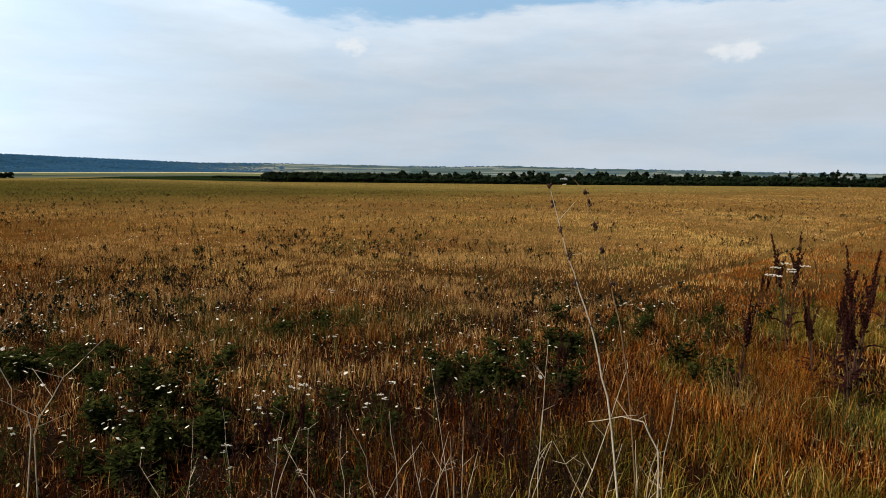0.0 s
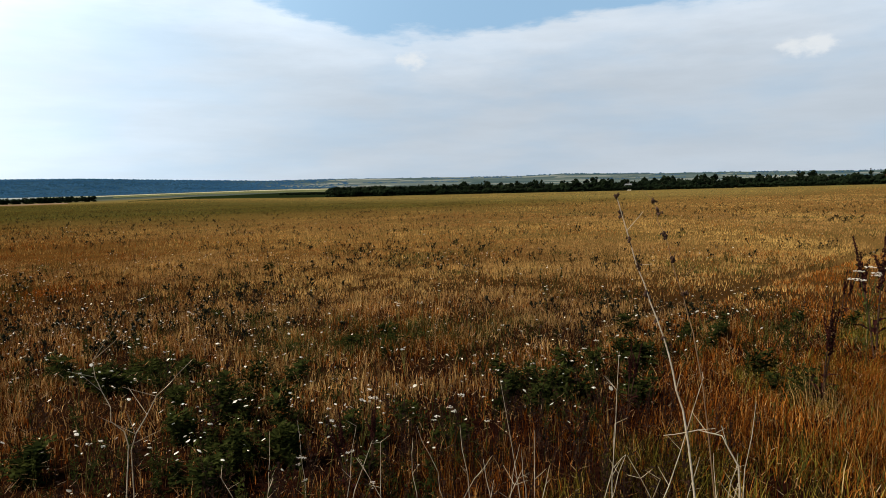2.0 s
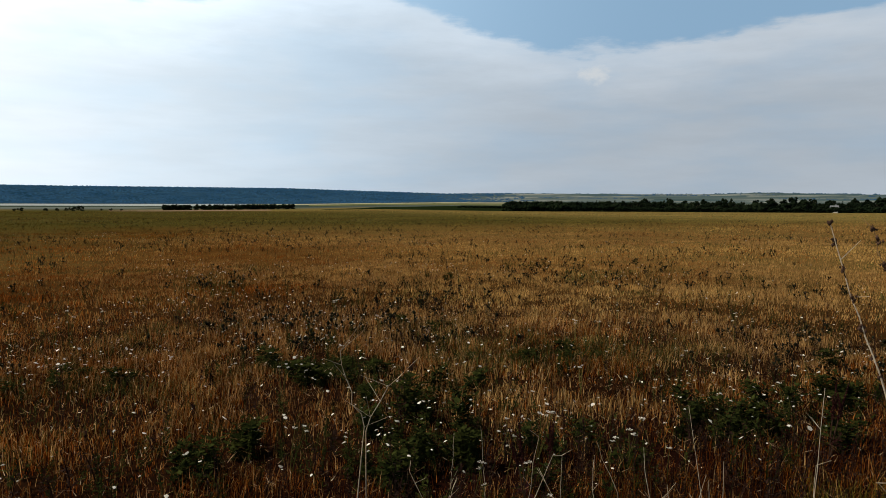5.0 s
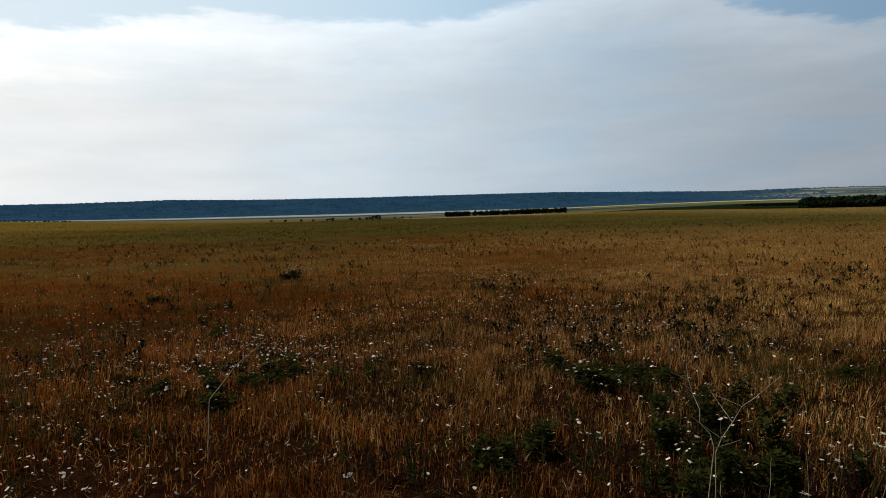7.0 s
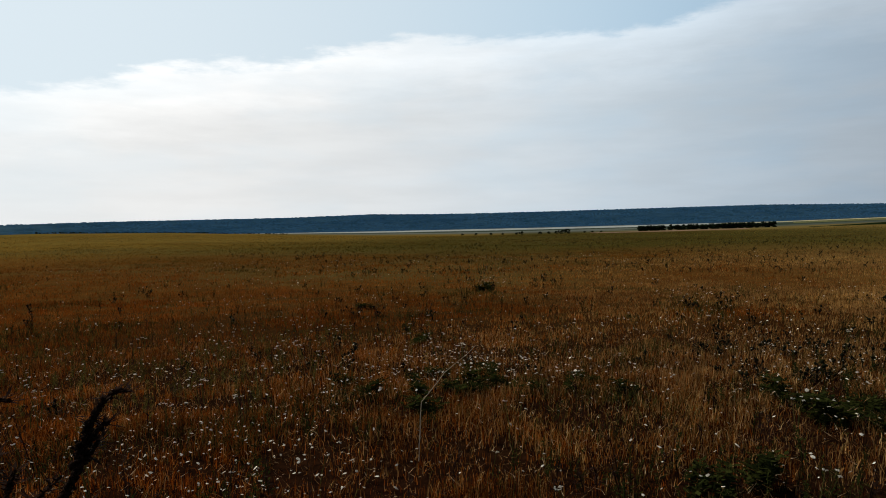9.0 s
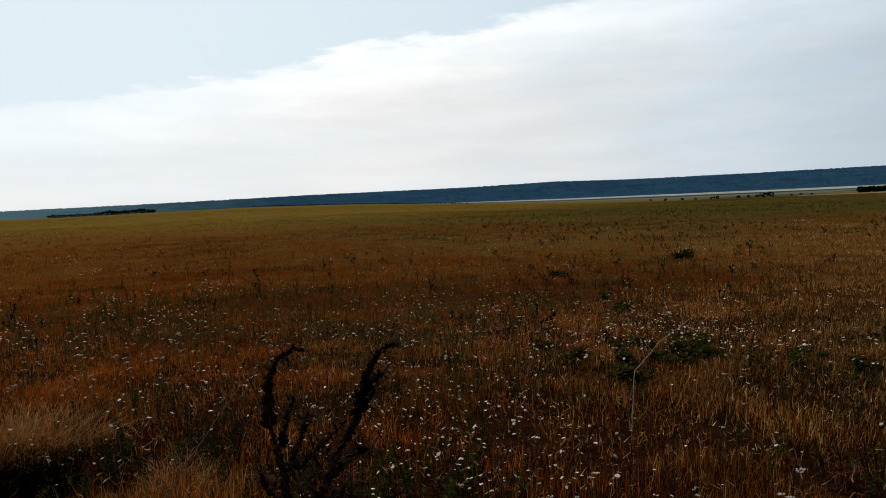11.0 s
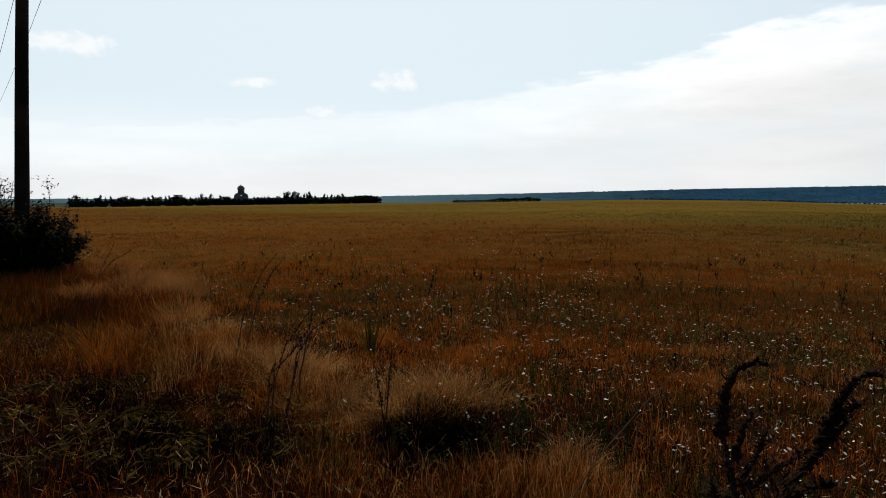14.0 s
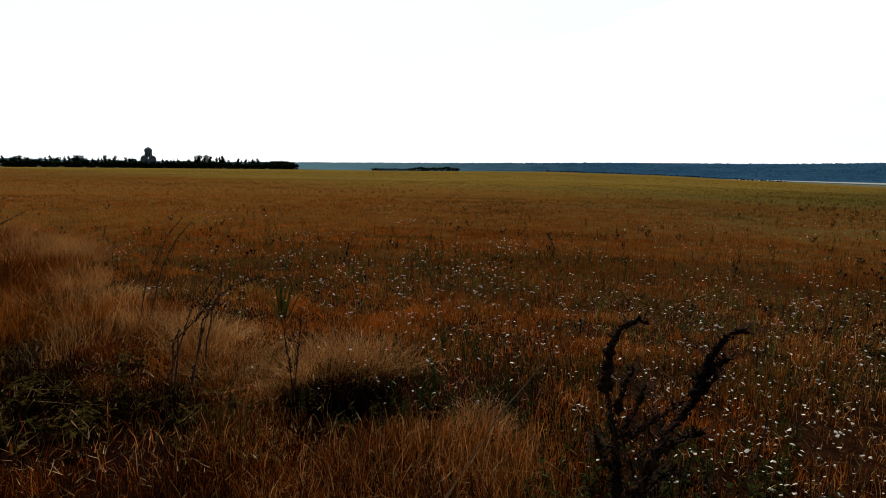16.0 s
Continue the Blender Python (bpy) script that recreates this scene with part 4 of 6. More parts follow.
def ridge_woods():
    """The closed canopy of the wooded ridge, with hedges and groves on the open slopes, as one object."""
    gen = np.random.default_rng(41)
    az = [gen.uniform(13.0, 113.0, 26000)]
    r = [np.sqrt(gen.uniform(1925.0 ** 2, 2615.0 ** 2, 26000))]
    edge_wood = smooth(az[0] + 14 * (patch(az[0] * 9, r[0] * 0.12, 22.0, 91) - 0.5), 14.0, 20.0)
    keep = gen.uniform(0, 1, 26000) < edge_wood * (1 - smooth(az[0], 78.0, 92.0))
    az, r = [az[0][keep]], [r[0][keep]]
    # dense rim along the crest, then lines of hedges on the slopes to the north
    for az0, az1, r0, count in ((18, 113, 2590, 2200), (-44, 18, 2600, 1100), (-6, 9, 2440, 160), (-30, -12, 2400, 190), (4, 17, 2250, 150), (-22, -2, 2240, 190), (12, 19, 2080, 90), (-40, -24, 2200, 140)):
        a = gen.uniform(az0, az1, count)
        gaps = patch(a * 10, a * 0 + r0, 13.0, 92) > (0.0 if r0 > 2580 and az0 > 0 else 0.42)
        az.append(a[gaps])
        r.append(r0 + 30 * (patch(a[gaps] * 10, a[gaps] * 0 + r0, 30.0, 93) - 0.5) + gen.normal(0, 6, gaps.sum()))
    az, r = np.radians(np.concatenate(az)), np.concatenate(r)
    count = len(az)
    size = gen.uniform(4.0, 7.5, count)
    at = np.stack([-np.sin(az) * r, np.cos(az) * r, height(-np.sin(az) * r, np.cos(az) * r) - 1.6], -1)
    dirs = np.array([(1, 0, 0), (0, 1, 0), (-1, 0, 0), (0, -1, 0), (0, 0, 0.62), (0, 0, -0.62)])
    verts = at[:, None, :] + dirs[None] * (size[:, None] * gen.uniform(0.7, 1.25, (count, 6)))[:, :, None]
    faces = np.array([(0, 1, 4), (1, 2, 4), (2, 3, 4), (3, 0, 4), (3, 2, 5), (0, 3, 5)])
    tris = (np.arange(count)[:, None, None] * 6 + faces).reshape(-1, 3)
    me = mesh_from("ridge_woods", verts.reshape(-1, 3), tris, None, HAZYRIDGE)
    tagged(new("ridge_woods", me), "woods covering the long ridge at the horizon, coloured blue for haze", "woods", kind="stuff")


ridge_woods()


def wall_block(name, parent, size, at, material, label=""):
    bm = bmesh.new()
    box_into(bm, size, at, 0.05)
    return part(name, bm, material, parent, label)


def house(az, r, wide, deep, high, roof_high, wall, roof, label, turn=0.0):
    x, y = -math.sin(radians(az)) * r, math.cos(radians(az)) * r
    home = thing("house", on_ground(x, y, 0.1), label, "house", "houses of the village", az + turn)
    wall_block("wall", home, (wide, deep, high), (0, 0, high / 2), wall)
    bm = bmesh.new()
    w, d = wide / 2 + 0.4, deep / 2 + 0.4
    pts = [(-w, -d, high), (w, -d, high), (w, d, high), (-w, d, high), (-w, 0, high + roof_high), (w, 0, high + roof_high)]
    vs = [bm.verts.new(p) for p in pts]
    for f in ((0, 1, 5, 4), (2, 3, 4, 5), (0, 4, 3), (1, 2, 5), (3, 2, 1, 0)):
        bm.faces.new([vs[i] for i in f])
    top = part("roof", bm, roof, home)
    bm = bmesh.new()
    box_into(bm, (0.6, 0.6, 1.4), (wide * 0.2, 0.3, high + roof_high * 0.9), 0.03)
    part("chimney", bm, GREYWALL, top)
    for k in range(3):
        cx = wide * (-0.3 + 0.3 * k)
        window = wall_block("window", home, (1.0, 0.12, 1.2), (cx, -deep / 2 - 0.02, high * 0.55), PLASTER, "pale window frame")
        wall_block("pane", window, (0.8, 0.06, 1.0), (cx, -deep / 2 - 0.09, high * 0.55), PANE, "dark pane")
    return home


house(-27.9, 350, 6.0, 6.0, 2.6, 1.6, PLASTER, BRICKRED, "small house with a red tiled roof among trees")
house(-30.3, 350, 4.6, 6.0, 2.8, 2.0, PLASTER, GREYROOF, "small white house with a grey roof among trees")
house(-23.7, 348, 3.6, 5.0, 2.4, 1.5, PLASTER, GREYROOF, "small white house half hidden by trees")
house(-9.9, 342, 2.6, 3.0, 2.2, 1.2, PLASTER, GREYROOF, "little pale hut at the edge of the trees")


def church():
    az, r = 120.8, 590
    x, y = -math.sin(radians(az)) * r, math.cos(radians(az)) * r
    nave = thing("church", on_ground(x, y, 0.1), "domed stone church standing dark above the trees", "church", turn=az)
    wall_block("wall", nave, (11.5, 9.0, 7.6), (0, 0, 3.8), GREYWALL)
    for sx in (-3.6, 3.6):
        bm = bmesh.new()
        bmesh.ops.create_uvsphere(bm, u_segments=16, v_segments=8, radius=2.7, matrix=Matrix.Translation((sx * 0.8, 0, 7.4)))
        part("side_dome", bm, DOME, nave, "small dark half dome", True)
    bm = bmesh.new()
    cyl(bm, 2.7, 2.6, 4.6, (0, 0, 8.4), sides=16)
    drum = part("drum", bm, GREYWALL, nave)
    for k in range(8):
        a = 2 * math.pi * k / 8 + 0.39
        turn = Matrix.Rotation(a, 4, "Z")
        bm = bmesh.new()
        box_into(bm, (0.9, 0.3, 2.6), turn @ Vector((0, -2.66, 10.8)), 0.05, turn)
        part("window", bm, PANE, drum, "narrow dark window")
    bm = bmesh.new()
    rings, last = [(2.8, 12.9), (3.05, 13.6), (2.8, 14.6), (2.0, 15.5), (0.9, 16.1), (0.3, 16.5), (0.1, 17.4)], None
    for rr, z in rings:
        ring = [bm.verts.new((rr * math.cos(a), rr * math.sin(a), z)) for a in [2 * math.pi * i / 16 for i in range(16)]]
        if last:
            for i in range(16):
                bm.faces.new((last[i], last[(i + 1) % 16], ring[(i + 1) % 16], ring[i]))
        last = ring
    bm.faces.new(last)
    part("dome", bm, DOME, nave, "dark metal dome", True)
    bm = bmesh.new()
    box_into(bm, (3.4, 3.0, 5.6), (-6.5, 0, 2.8), 0.05)
    part("porch", bm, PLASTER, nave, "pale lit porch")


church()


def flat_block():
    az, r = 125.6, 600
    x, y = -math.sin(radians(az)) * r, math.cos(radians(az)) * r
    house_block = thing("building", on_ground(x, y, 0.1), "pale flat-roofed building behind village trees", "building", turn=az)
    wall_block("wall", house_block, (9.0, 8.0, 7.4), (0, 0, 3.7), GREYWALL)
    wall_block("attic", house_block, (7.0, 6.0, 1.6), (0.8, 0, 8.2), PLASTER)
    wall_block("roof", house_block, (7.8, 6.8, 0.3), (0.8, 0, 9.1), GREYROOF)
    for k in range(4):
        for z in (2.0, 4.2, 6.2):
            window = wall_block("window", house_block, (1.3, 0.14, 1.3), (-3.3 + 2.2 * k, -4.03, z), PLASTER)
            wall_block("pane", window, (1.1, 0.06, 1.1), (-3.3 + 2.2 * k, -4.12, z), PANE, "dark pane")


flat_block()


def pavilion():
    az, r = 116.6, 592
    x, y = -math.sin(radians(az)) * r, math.cos(radians(az)) * r
    hut = thing("tower", on_ground(x, y, 0.1), "small roofed tower rising over the village trees", "tower", turn=az)
    wall_block("wall", hut, (3.4, 3.4, 9.5), (0, 0, 4.75), PLASTER)
    bm = bmesh.new()
    cyl(bm, 3.2, 0.2, 1.8, (0, 0, 9.5), sides=8)
    part("roof", bm, DOME, hut)


pavilion()


# ---- the green crop and the pale strips beyond the field ----
def draped(name, az0, az1, r0, r1, lift, material, label, reach_az=(0, 90), reach=(1.0, 1.0)):
    azs, rs = np.radians(np.linspace(az0, az1, 70)), np.linspace(r0, r1, 12)
    A, R = np.meshgrid(azs, rs)
    R = r0 + (R - r0) * np.interp(np.degrees(A), reach_az, reach)
    x, y = -np.sin(A) * R, np.cos(A) * R
    z = height(x, y) + lift * np.clip((az1 - np.degrees(A)) / 5.0, 0.15, 1.0) + 0.25 * (patch(x, y, 3.0, 61) - 0.5)
    z[0, :] -= lift + 0.5
    z[-1, :] -= lift + 0.5
    i, j = np.meshgrid(np.arange(11), np.arange(69), indexing="ij")
    quads = np.stack([i * 70 + j, i * 70 + j + 1, (i + 1) * 70 + j + 1, (i + 1) * 70 + j], -1).reshape(-1, 4)
    ob = new(name, mesh_from(name, np.stack([x, y, z], -1), None, quads, material))
    tagged(ob, label, "crop", kind="stuff")


STUBBLE = mottled("pale_stubble", (0.36, 0.33, 0.20), (0.46, 0.42, 0.28), 0.02, 0.9, 0.3, 0.3)
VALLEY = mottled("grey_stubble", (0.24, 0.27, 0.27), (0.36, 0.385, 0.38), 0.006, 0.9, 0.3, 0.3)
PLOUGH = mottled("ploughed_earth", (0.17, 0.10, 0.065), (0.24, 0.15, 0.10), 0.03, 0.9, 0.3, 0.4)
draped("green_crop", 4.4, 30.0, 352, 1300, 0.9, CROP, "field of standing dark green crop behind the dry field", (4, 18.0, 24.0, 30.0), (1.0, 1.0, 0.45, 0.04))
draped("olive_meadow", 8.0, 31.0, 1310, 1680, 0.6, MEADOW, "light olive meadow beyond the crop")
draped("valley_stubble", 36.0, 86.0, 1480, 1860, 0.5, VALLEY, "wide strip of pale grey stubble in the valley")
draped("pale_stubble", 13.0, 40.0, 1700, 1800, 0.5, STUBBLE, "strip of pale stubble in the valley")
draped("ploughed_strip", 34.0, 46.0, 560, 640, 0.3, PLOUGH, "strip of reddish ploughed earth below the grove")

# ---- plants of the verge and the near field ----
# low mats, upright clumps, and looser herbs
MATS = [(-5.97, 2.38), (-5.9, 3.04), (-5.8, 3.46), (-5.57, 3.79), (-5.25, 4.0), (-4.86, 4.11), (-4.63, 4.21), (-5.6, 3.4), (-3.43, 5.1), (-3.1, 5.1), (-2.91, 5.34), (-3.44, 5.41), (-3.02, 5.31), (-3.16, 7.61), (-14.2, 9.7), (-14.5, 9.9),
        (-7.9, 4.46), (-12.16, 5.58), (-1.74, 6.4), (-1.28, 6.7), (-5.0, 13.3)]
CLUMPS = [(0.16, 4.88), (-0.1, 5.0), (0.4, 5.1), (0.25, 4.7), (0.75, 5.58), (0.95, 5.8), (1.74, 7.07), (1.6, 6.5), (2.68, 7.63), (1.98, 4.98)]
LOOSE = [(-2.1, 4.24), (-1.74, 3.84), (-1.72, 3.35), (-1.3, 4.1), (-0.6, 3.89), (-1.9, 4.7), (-3.3, -0.5), (-3.5, 0.2), (-4.7, -1.3), (-5.4, -0.4), (-1.4, 3.6), (-2.5, 3.2), (-3.2, 2.6)]
SAGE = [(-9.74, 2.99), (-11.2, 0.68), (-9.7, -1.15), (-10.05, -2.2), (-7.4, 1.2), (-8.5, 0.2), (-10.7, -5.6), (-10.1, -7.1), (-11.8, -2.5), (-12.9, -4.8), (-9.1, -1.3), (-8.8, 1.6), (-12.5, -1.0), (-9.9, -4.0), (-8.2, -2.6), (-6.9, 0.6)]
WEEDS = [(x, y, 1.0) for x, y in MATS + CLUMPS + LOOSE + SAGE]


def weed_proto(seed):
    rnd = random.Random(seed)
    weed = thing("weed", (0, 0, -50), "dark green leafy weed growing in dry grass", "weed", "green weeds")
    leaves = Gather()
    for k in range(rnd.randint(4, 6)):
        a, out, top = rnd.uniform(0, 6.28), rnd.uniform(0.03, 0.22), rnd.uniform(0.22, 0.42)
        pts = [Vector((0.02 * math.cos(a), 0.02 * math.sin(a), -0.03)), Vector((out * 0.5 * math.cos(a), out * 0.5 * math.sin(a), top * 0.55)), Vector((out * math.cos(a), out * math.sin(a), top))]
        stems = Gather()
        stems.tube(pts, [0.005, 0.004, 0.002], 4)
        part("stem", stems.mesh("stem", GREEN), None, weed)
        for j in range(75):
            s = rnd.uniform(0.05, 1.0)
            at = pts[0].lerp(pts[1], s * 2) if s < 0.5 else pts[1].lerp(pts[2], s * 2 - 1)
            b = rnd.uniform(0, 6.28)
            leaves.chip(at + Vector((rnd.gauss(0, 0.03), rnd.gauss(0, 0.03), rnd.gauss(0, 0.02))), (math.cos(b), math.sin(b), rnd.uniform(-0.2, 0.8)), rnd.uniform(0.045, 0.10), rnd.uniform(0.02, 0.05))
    part("leaves", leaves.mesh("leaves", LEAF), None, weed)
    return weed


WEED_KINDS = [weed_proto(200 + k) for k in range(5)]
fresh = set()


def set_copy(protos, x, y, size, rnd, tilt=6.0, stretch=1.0, label=""):
    k = rnd.randrange(len(protos))
    ob = protos[k]
    if ob.name in fresh:
        ob = copy_thing(ob, Matrix())
    else:
        fresh.add(ob.name)
    ob.matrix_basis = pose(*on_ground(x, y), rnd.uniform(-tilt, tilt), rnd.uniform(-tilt, tilt), rnd.uniform(0, 360)) @ Matrix.Diagonal((size, size, size * stretch, 1))
    if label:
        tagged(ob, label)
    return ob


rnd = random.Random(11)
for x, y in MATS:
    for k in range(4):
        set_copy(WEED_KINDS, x + rnd.gauss(0, 0.34), y + rnd.gauss(0, 0.24), rnd.uniform(0.4, 0.95), rnd, stretch=rnd.uniform(0.3, 0.65), label="low spreading dark green weed in dry grass")
for x, y in CLUMPS + [spot for spot in LOOSE if spot[1] > 3.0]:
    for k in range(4):
        set_copy(WEED_KINDS, x + rnd.gauss(0, 0.24), y + rnd.gauss(0, 0.22), rnd.uniform(0.45, 0.8), rnd, stretch=rnd.uniform(0.75, 1.1))


# low herbs in uneven patches, joined
def herb_mesh(seed, material, many, high):
    r2, bits = random.Random(seed), Gather()
    for k in range(r2.randint(1, 3)):
        a, out, top = r2.uniform(0, 6.28), r2.uniform(0.0, 0.1), high * r2.uniform(0.6, 1.1)
        end = Vector((out * math.cos(a), out * math.sin(a), top))
        bits.tube([(0, 0, -0.03), end * 0.5 + Vector((0.01, -0.01, 0)), end], [0.003, 0.0025, 0.001], 3)
        for j in range(many):
            s, b = r2.uniform(0.15, 1.0), r2.uniform(0, 6.28)
            bits.chip(end * s, (math.cos(b), math.sin(b), r2.uniform(-0.1, 0.9)), r2.uniform(0.02, 0.06) * (1.25 - 0.7 * s), r2.uniform(0.006, 0.016))
    return bits.mesh("herb", material)


def strew(name, protos, spots, material, label):
    """Many copies of a few small meshes, joined."""
    verts, faces, start = [], [], 0
    for x, y, size in spots:
        me = protos[rnd.randrange(len(protos))]
        co = np.empty(len(me.vertices) * 3)
        me.vertices.foreach_get("co", co)
        m = np.array(pose(*on_ground(x, y), rnd.uniform(-12, 12), rnd.uniform(-12, 12), rnd.uniform(0, 360)))
        verts.append(co.reshape(-1, 3) * size @ m[:3, :3].T + m[:3, 3])
        me.calc_loop_triangles()
        tri = np.empty(len(me.loop_triangles) * 3, np.int32)
        me.loop_triangles.foreach_get("vertices", tri)
        faces.append(tri.reshape(-1, 3) + start)
        start += len(co) // 3
    me = mesh_from(name, np.concatenate(verts), np.concatenate(faces), None, material)
    tagged(new(name, me), label, "herbs", kind="stuff")


HERB_SPOTS = []
while len(HERB_SPOTS) < 1250:
    az, r = rnd.uniform(-36, 142), 2.2 + 16 * rnd.random() ** 1.5
    x, y = -math.sin(radians(az)) * r, math.cos(radians(az)) * r
    u, v = x * ALONG[0] + y * ALONG[1], x * ACROSS[0] + y * ACROSS[1]
    if v < 1.7:
        continue
    chance = float(smooth(patch(x, y, 1.5, 73), 0.56, 0.74)) * 0.9 + 0.015
    if 2.2 < v < 5.2 and 0.0 < u < 5.0:
        chance = max(chance, 0.45 * float(smooth(patch(x, y, 0.8, 74), 0.25, 0.6)))
    if rnd.random() < chance:
        HERB_SPOTS.append((x, y, rnd.uniform(0.6, 1.15)))
for x, y, size in WEEDS:
    HERB_SPOTS += [(x + rnd.gauss(0, 0.4), y + rnd.gauss(0, 0.3), rnd.uniform(0.5, 0.95)) for k in range(14 if (x, y) in LOOSE else 0 if (x, y) in SAGE else 5)]
mid = 0
while mid < 420:
    az, r = rnd.uniform(-36, 142), 9 + 24 * rnd.random()
    x, y = -math.sin(radians(az)) * r, math.cos(radians(az)) * r
    if x * ACROSS[0] + y * ACROSS[1] > 3 and rnd.random() < 0.04 + float(smooth(patch(x, y, 2.8, 76), 0.5, 0.75)):
        HERB_SPOTS.append((x, y, rnd.uniform(0.7, 1.1)))
        mid += 1
strew("green_herbs", [herb_mesh(250 + k, LEAF, 17, 0.30) for k in range(5)], HERB_SPOTS, LEAF, "dark green feathery herbs in patches through the dry grass")
strew("sage_herbs", [herb_mesh(260 + k, SAGELEAF, 14, 0.22) for k in range(4)], [(x + rnd.gauss(0, 0.6), y + rnd.gauss(0, 0.85), rnd.uniform(0.5, 1.0)) for x, y in SAGE for k in range(72)], SAGELEAF, "soft grey-green herbs in loose patches on the stubble")
DEAD_SPOTS = []
while len(DEAD_SPOTS) < 420:
    az, r = rnd.uniform(-36, 125), 2.2 + 10 * rnd.random() ** 1.4
    x, y = -math.sin(radians(az)) * r, math.cos(radians(az)) * r
    if x * ACROSS[0] + y * ACROSS[1] > 1.3 and rnd.random() < 0.1 + float(smooth(patch(x, y, 1.1, 75), 0.4, 0.7)):
        DEAD_SPOTS.append((x, y, rnd.uniform(0.6, 1.2)))
while len(DEAD_SPOTS) < 900:
    u, v = rnd.uniform(-1.0, 4.0), rnd.uniform(1.3, 3.1)
    x, y = along(u, v)
    if math.hypot(x, y) > 2.1:
        DEAD_SPOTS.append((x, y, rnd.uniform(0.4, 1.0)))
strew("dead_herbs", [herb_mesh(270 + k, DARKDOCK, 20, 0.38) for k in range(5)], DEAD_SPOTS, DARKDOCK, "thin dead dark brown herb stems in the grass")


# white umbels
def yarrow_proto(seed):
    rnd = random.Random(seed)
    plant_one = thing("yarrow", (0, 0, -50), "small white flowering yarrow on a thin stem", "wildflower", "white wildflowers")
    stalks = Gather()
    for k in range(rnd.randint(1, 3)):
        a, top, out = rnd.uniform(0, 6.28), rnd.uniform(0.24, 0.36), rnd.uniform(0.01, 0.07)
        end = Vector((out * math.cos(a), out * math.sin(a), top))
        stalks.tube([(0, 0, -0.02), end * 0.5 + Vector((0.01, 0, 0)), end], [0.003, 0.0025, 0.002], 4)
        head = Gather()
        for j in range(9):
            b, rr = rnd.uniform(0, 6.28), 0.018 * math.sqrt(rnd.random())
            head.blob(end + Vector((rr * math.cos(b), rr * math.sin(b), rnd.uniform(-0.002, 0.003))), rnd.uniform(0.004, 0.0075), 0.6, rnd)
        part("flower_head", head.mesh("flower_head", PETAL), None, plant_one, "flat white flower head")
    part("stem", stalks.mesh("stem", GREEN), None, plant_one)
    return plant_one


YARROW = [yarrow_proto(300 + k) for k in range(6)]
spots = []
while len(spots) < 220:
    az, r = rnd.uniform(-36, 140), 2.3 + 7.0 * rnd.random()
    x, y = -math.sin(radians(az)) * r, math.cos(radians(az)) * r
    if x * ACROSS[0] + y * ACROSS[1] < (2.4 if abs(x * ALONG[0] + y * ALONG[1]) > 1.5 else 1.6):
        continue
    if rnd.random() < (0.15 + 0.85 * float(smooth(patch(x, y, 1.6, 71), 0.4, 0.7))) * (0.3 if az < 45 else 1.0):
        spots.append((x, y))
for x, y in spots:
    if math.hypot(x + 4.5, y + 1.6) < 1.3:
        x -= 3.2
    set_copy(YARROW, x, y, rnd.uniform(0.7, 1.15), rnd, 12)


def far_flowers(count, r0, r1, size, round_weeds=0):
    x, y = scatter(count * 4, r0, r1)
    chance = 0.06 + 0.94 * smooth(patch(x, y, 2.0, 72), 0.52, 0.72)
    chance = chance * (x * ACROSS[0] + y * ACROSS[1] > 2.4) * np.where(x * ALONG[0] + y * ALONG[1] > 3.0, 0.3, 1.0)
    keep = np.where(rng.uniform(0, 1, len(x)) < chance)[0][:count]
    x, y = x[keep], y[keep]
    if round_weeds:
        spots = [(wx + rng.normal(0, 0.45), wy + rng.normal(0, 0.35)) for wx, wy, s in WEEDS for k in range(round_weeds * (2 if wx < -4.0 else 1)) if -wx * 0.766 + wy * 0.643 > 2.4]
        x, y = np.append(x, [s[0] for s in spots]), np.append(y, [s[1] for s in spots])
    z = height(x, y) + rng.uniform(0.16, 0.34, len(x))
    scale = rng.uniform(0.5, 1.2, len(x))
    ring = [(math.cos(a), math.sin(a), 0.0) for a in [k * math.pi / 3 for k in range(6)]] + [(0, 0, 0.45)]
    tilt = rng.normal(0, 0.3, (len(x), 2))
    verts = np.empty((len(x), 7, 3))
    for k, (a, b, c) in enumerate(ring):
        s = size * scale * rng.uniform(0.45, 1.35, len(x))
        verts[:, k, 0], verts[:, k, 1] = x + s * a, y + s * b
        verts[:, k, 2] = z + s * (c + tilt[:, 0] * a + tilt[:, 1] * b)
    faces = np.array([(k, (k + 1) % 6, 6) for k in range(6)])
    tris = (np.arange(len(x))[:, None, None] * 7 + faces).reshape(-1, 3)
    return verts.reshape(-1, 3), tris, None


heads = grass_object("white_wildflowers", [far_flowers(2700, 2.0, 8.0, 0.0095, 7), far_flowers(1500, 8.0, 15.0, 0.013, 11), far_flowers(1600, 15.0, 32.0, 0.017)], PETAL, "scattered small white wildflower heads over the field")
tagged(heads, category="wildflowers")


# docks with rust-brown seed plumes
def plume(gather, pts, r, rnd, many, grain=1.0):
    """Seeds crowded round a line."""
    for j in range(many):
        s = rnd.random()
        k = min(int(s * (len(pts) - 1)), len(pts) - 2)
        at = Vector(pts[k]).lerp(Vector(pts[k + 1]), s * (len(pts) - 1) - k)
        thick = r * (1.0 - 0.75 * s)
        gather.blob(at + Vector((rnd.gauss(0, 0.5), rnd.gauss(0, 0.5), rnd.gauss(0, 0.5))) * thick, rnd.uniform(0.0035, 0.0085) * grain * (1.0 - 0.45 * s), 1.3, rnd)


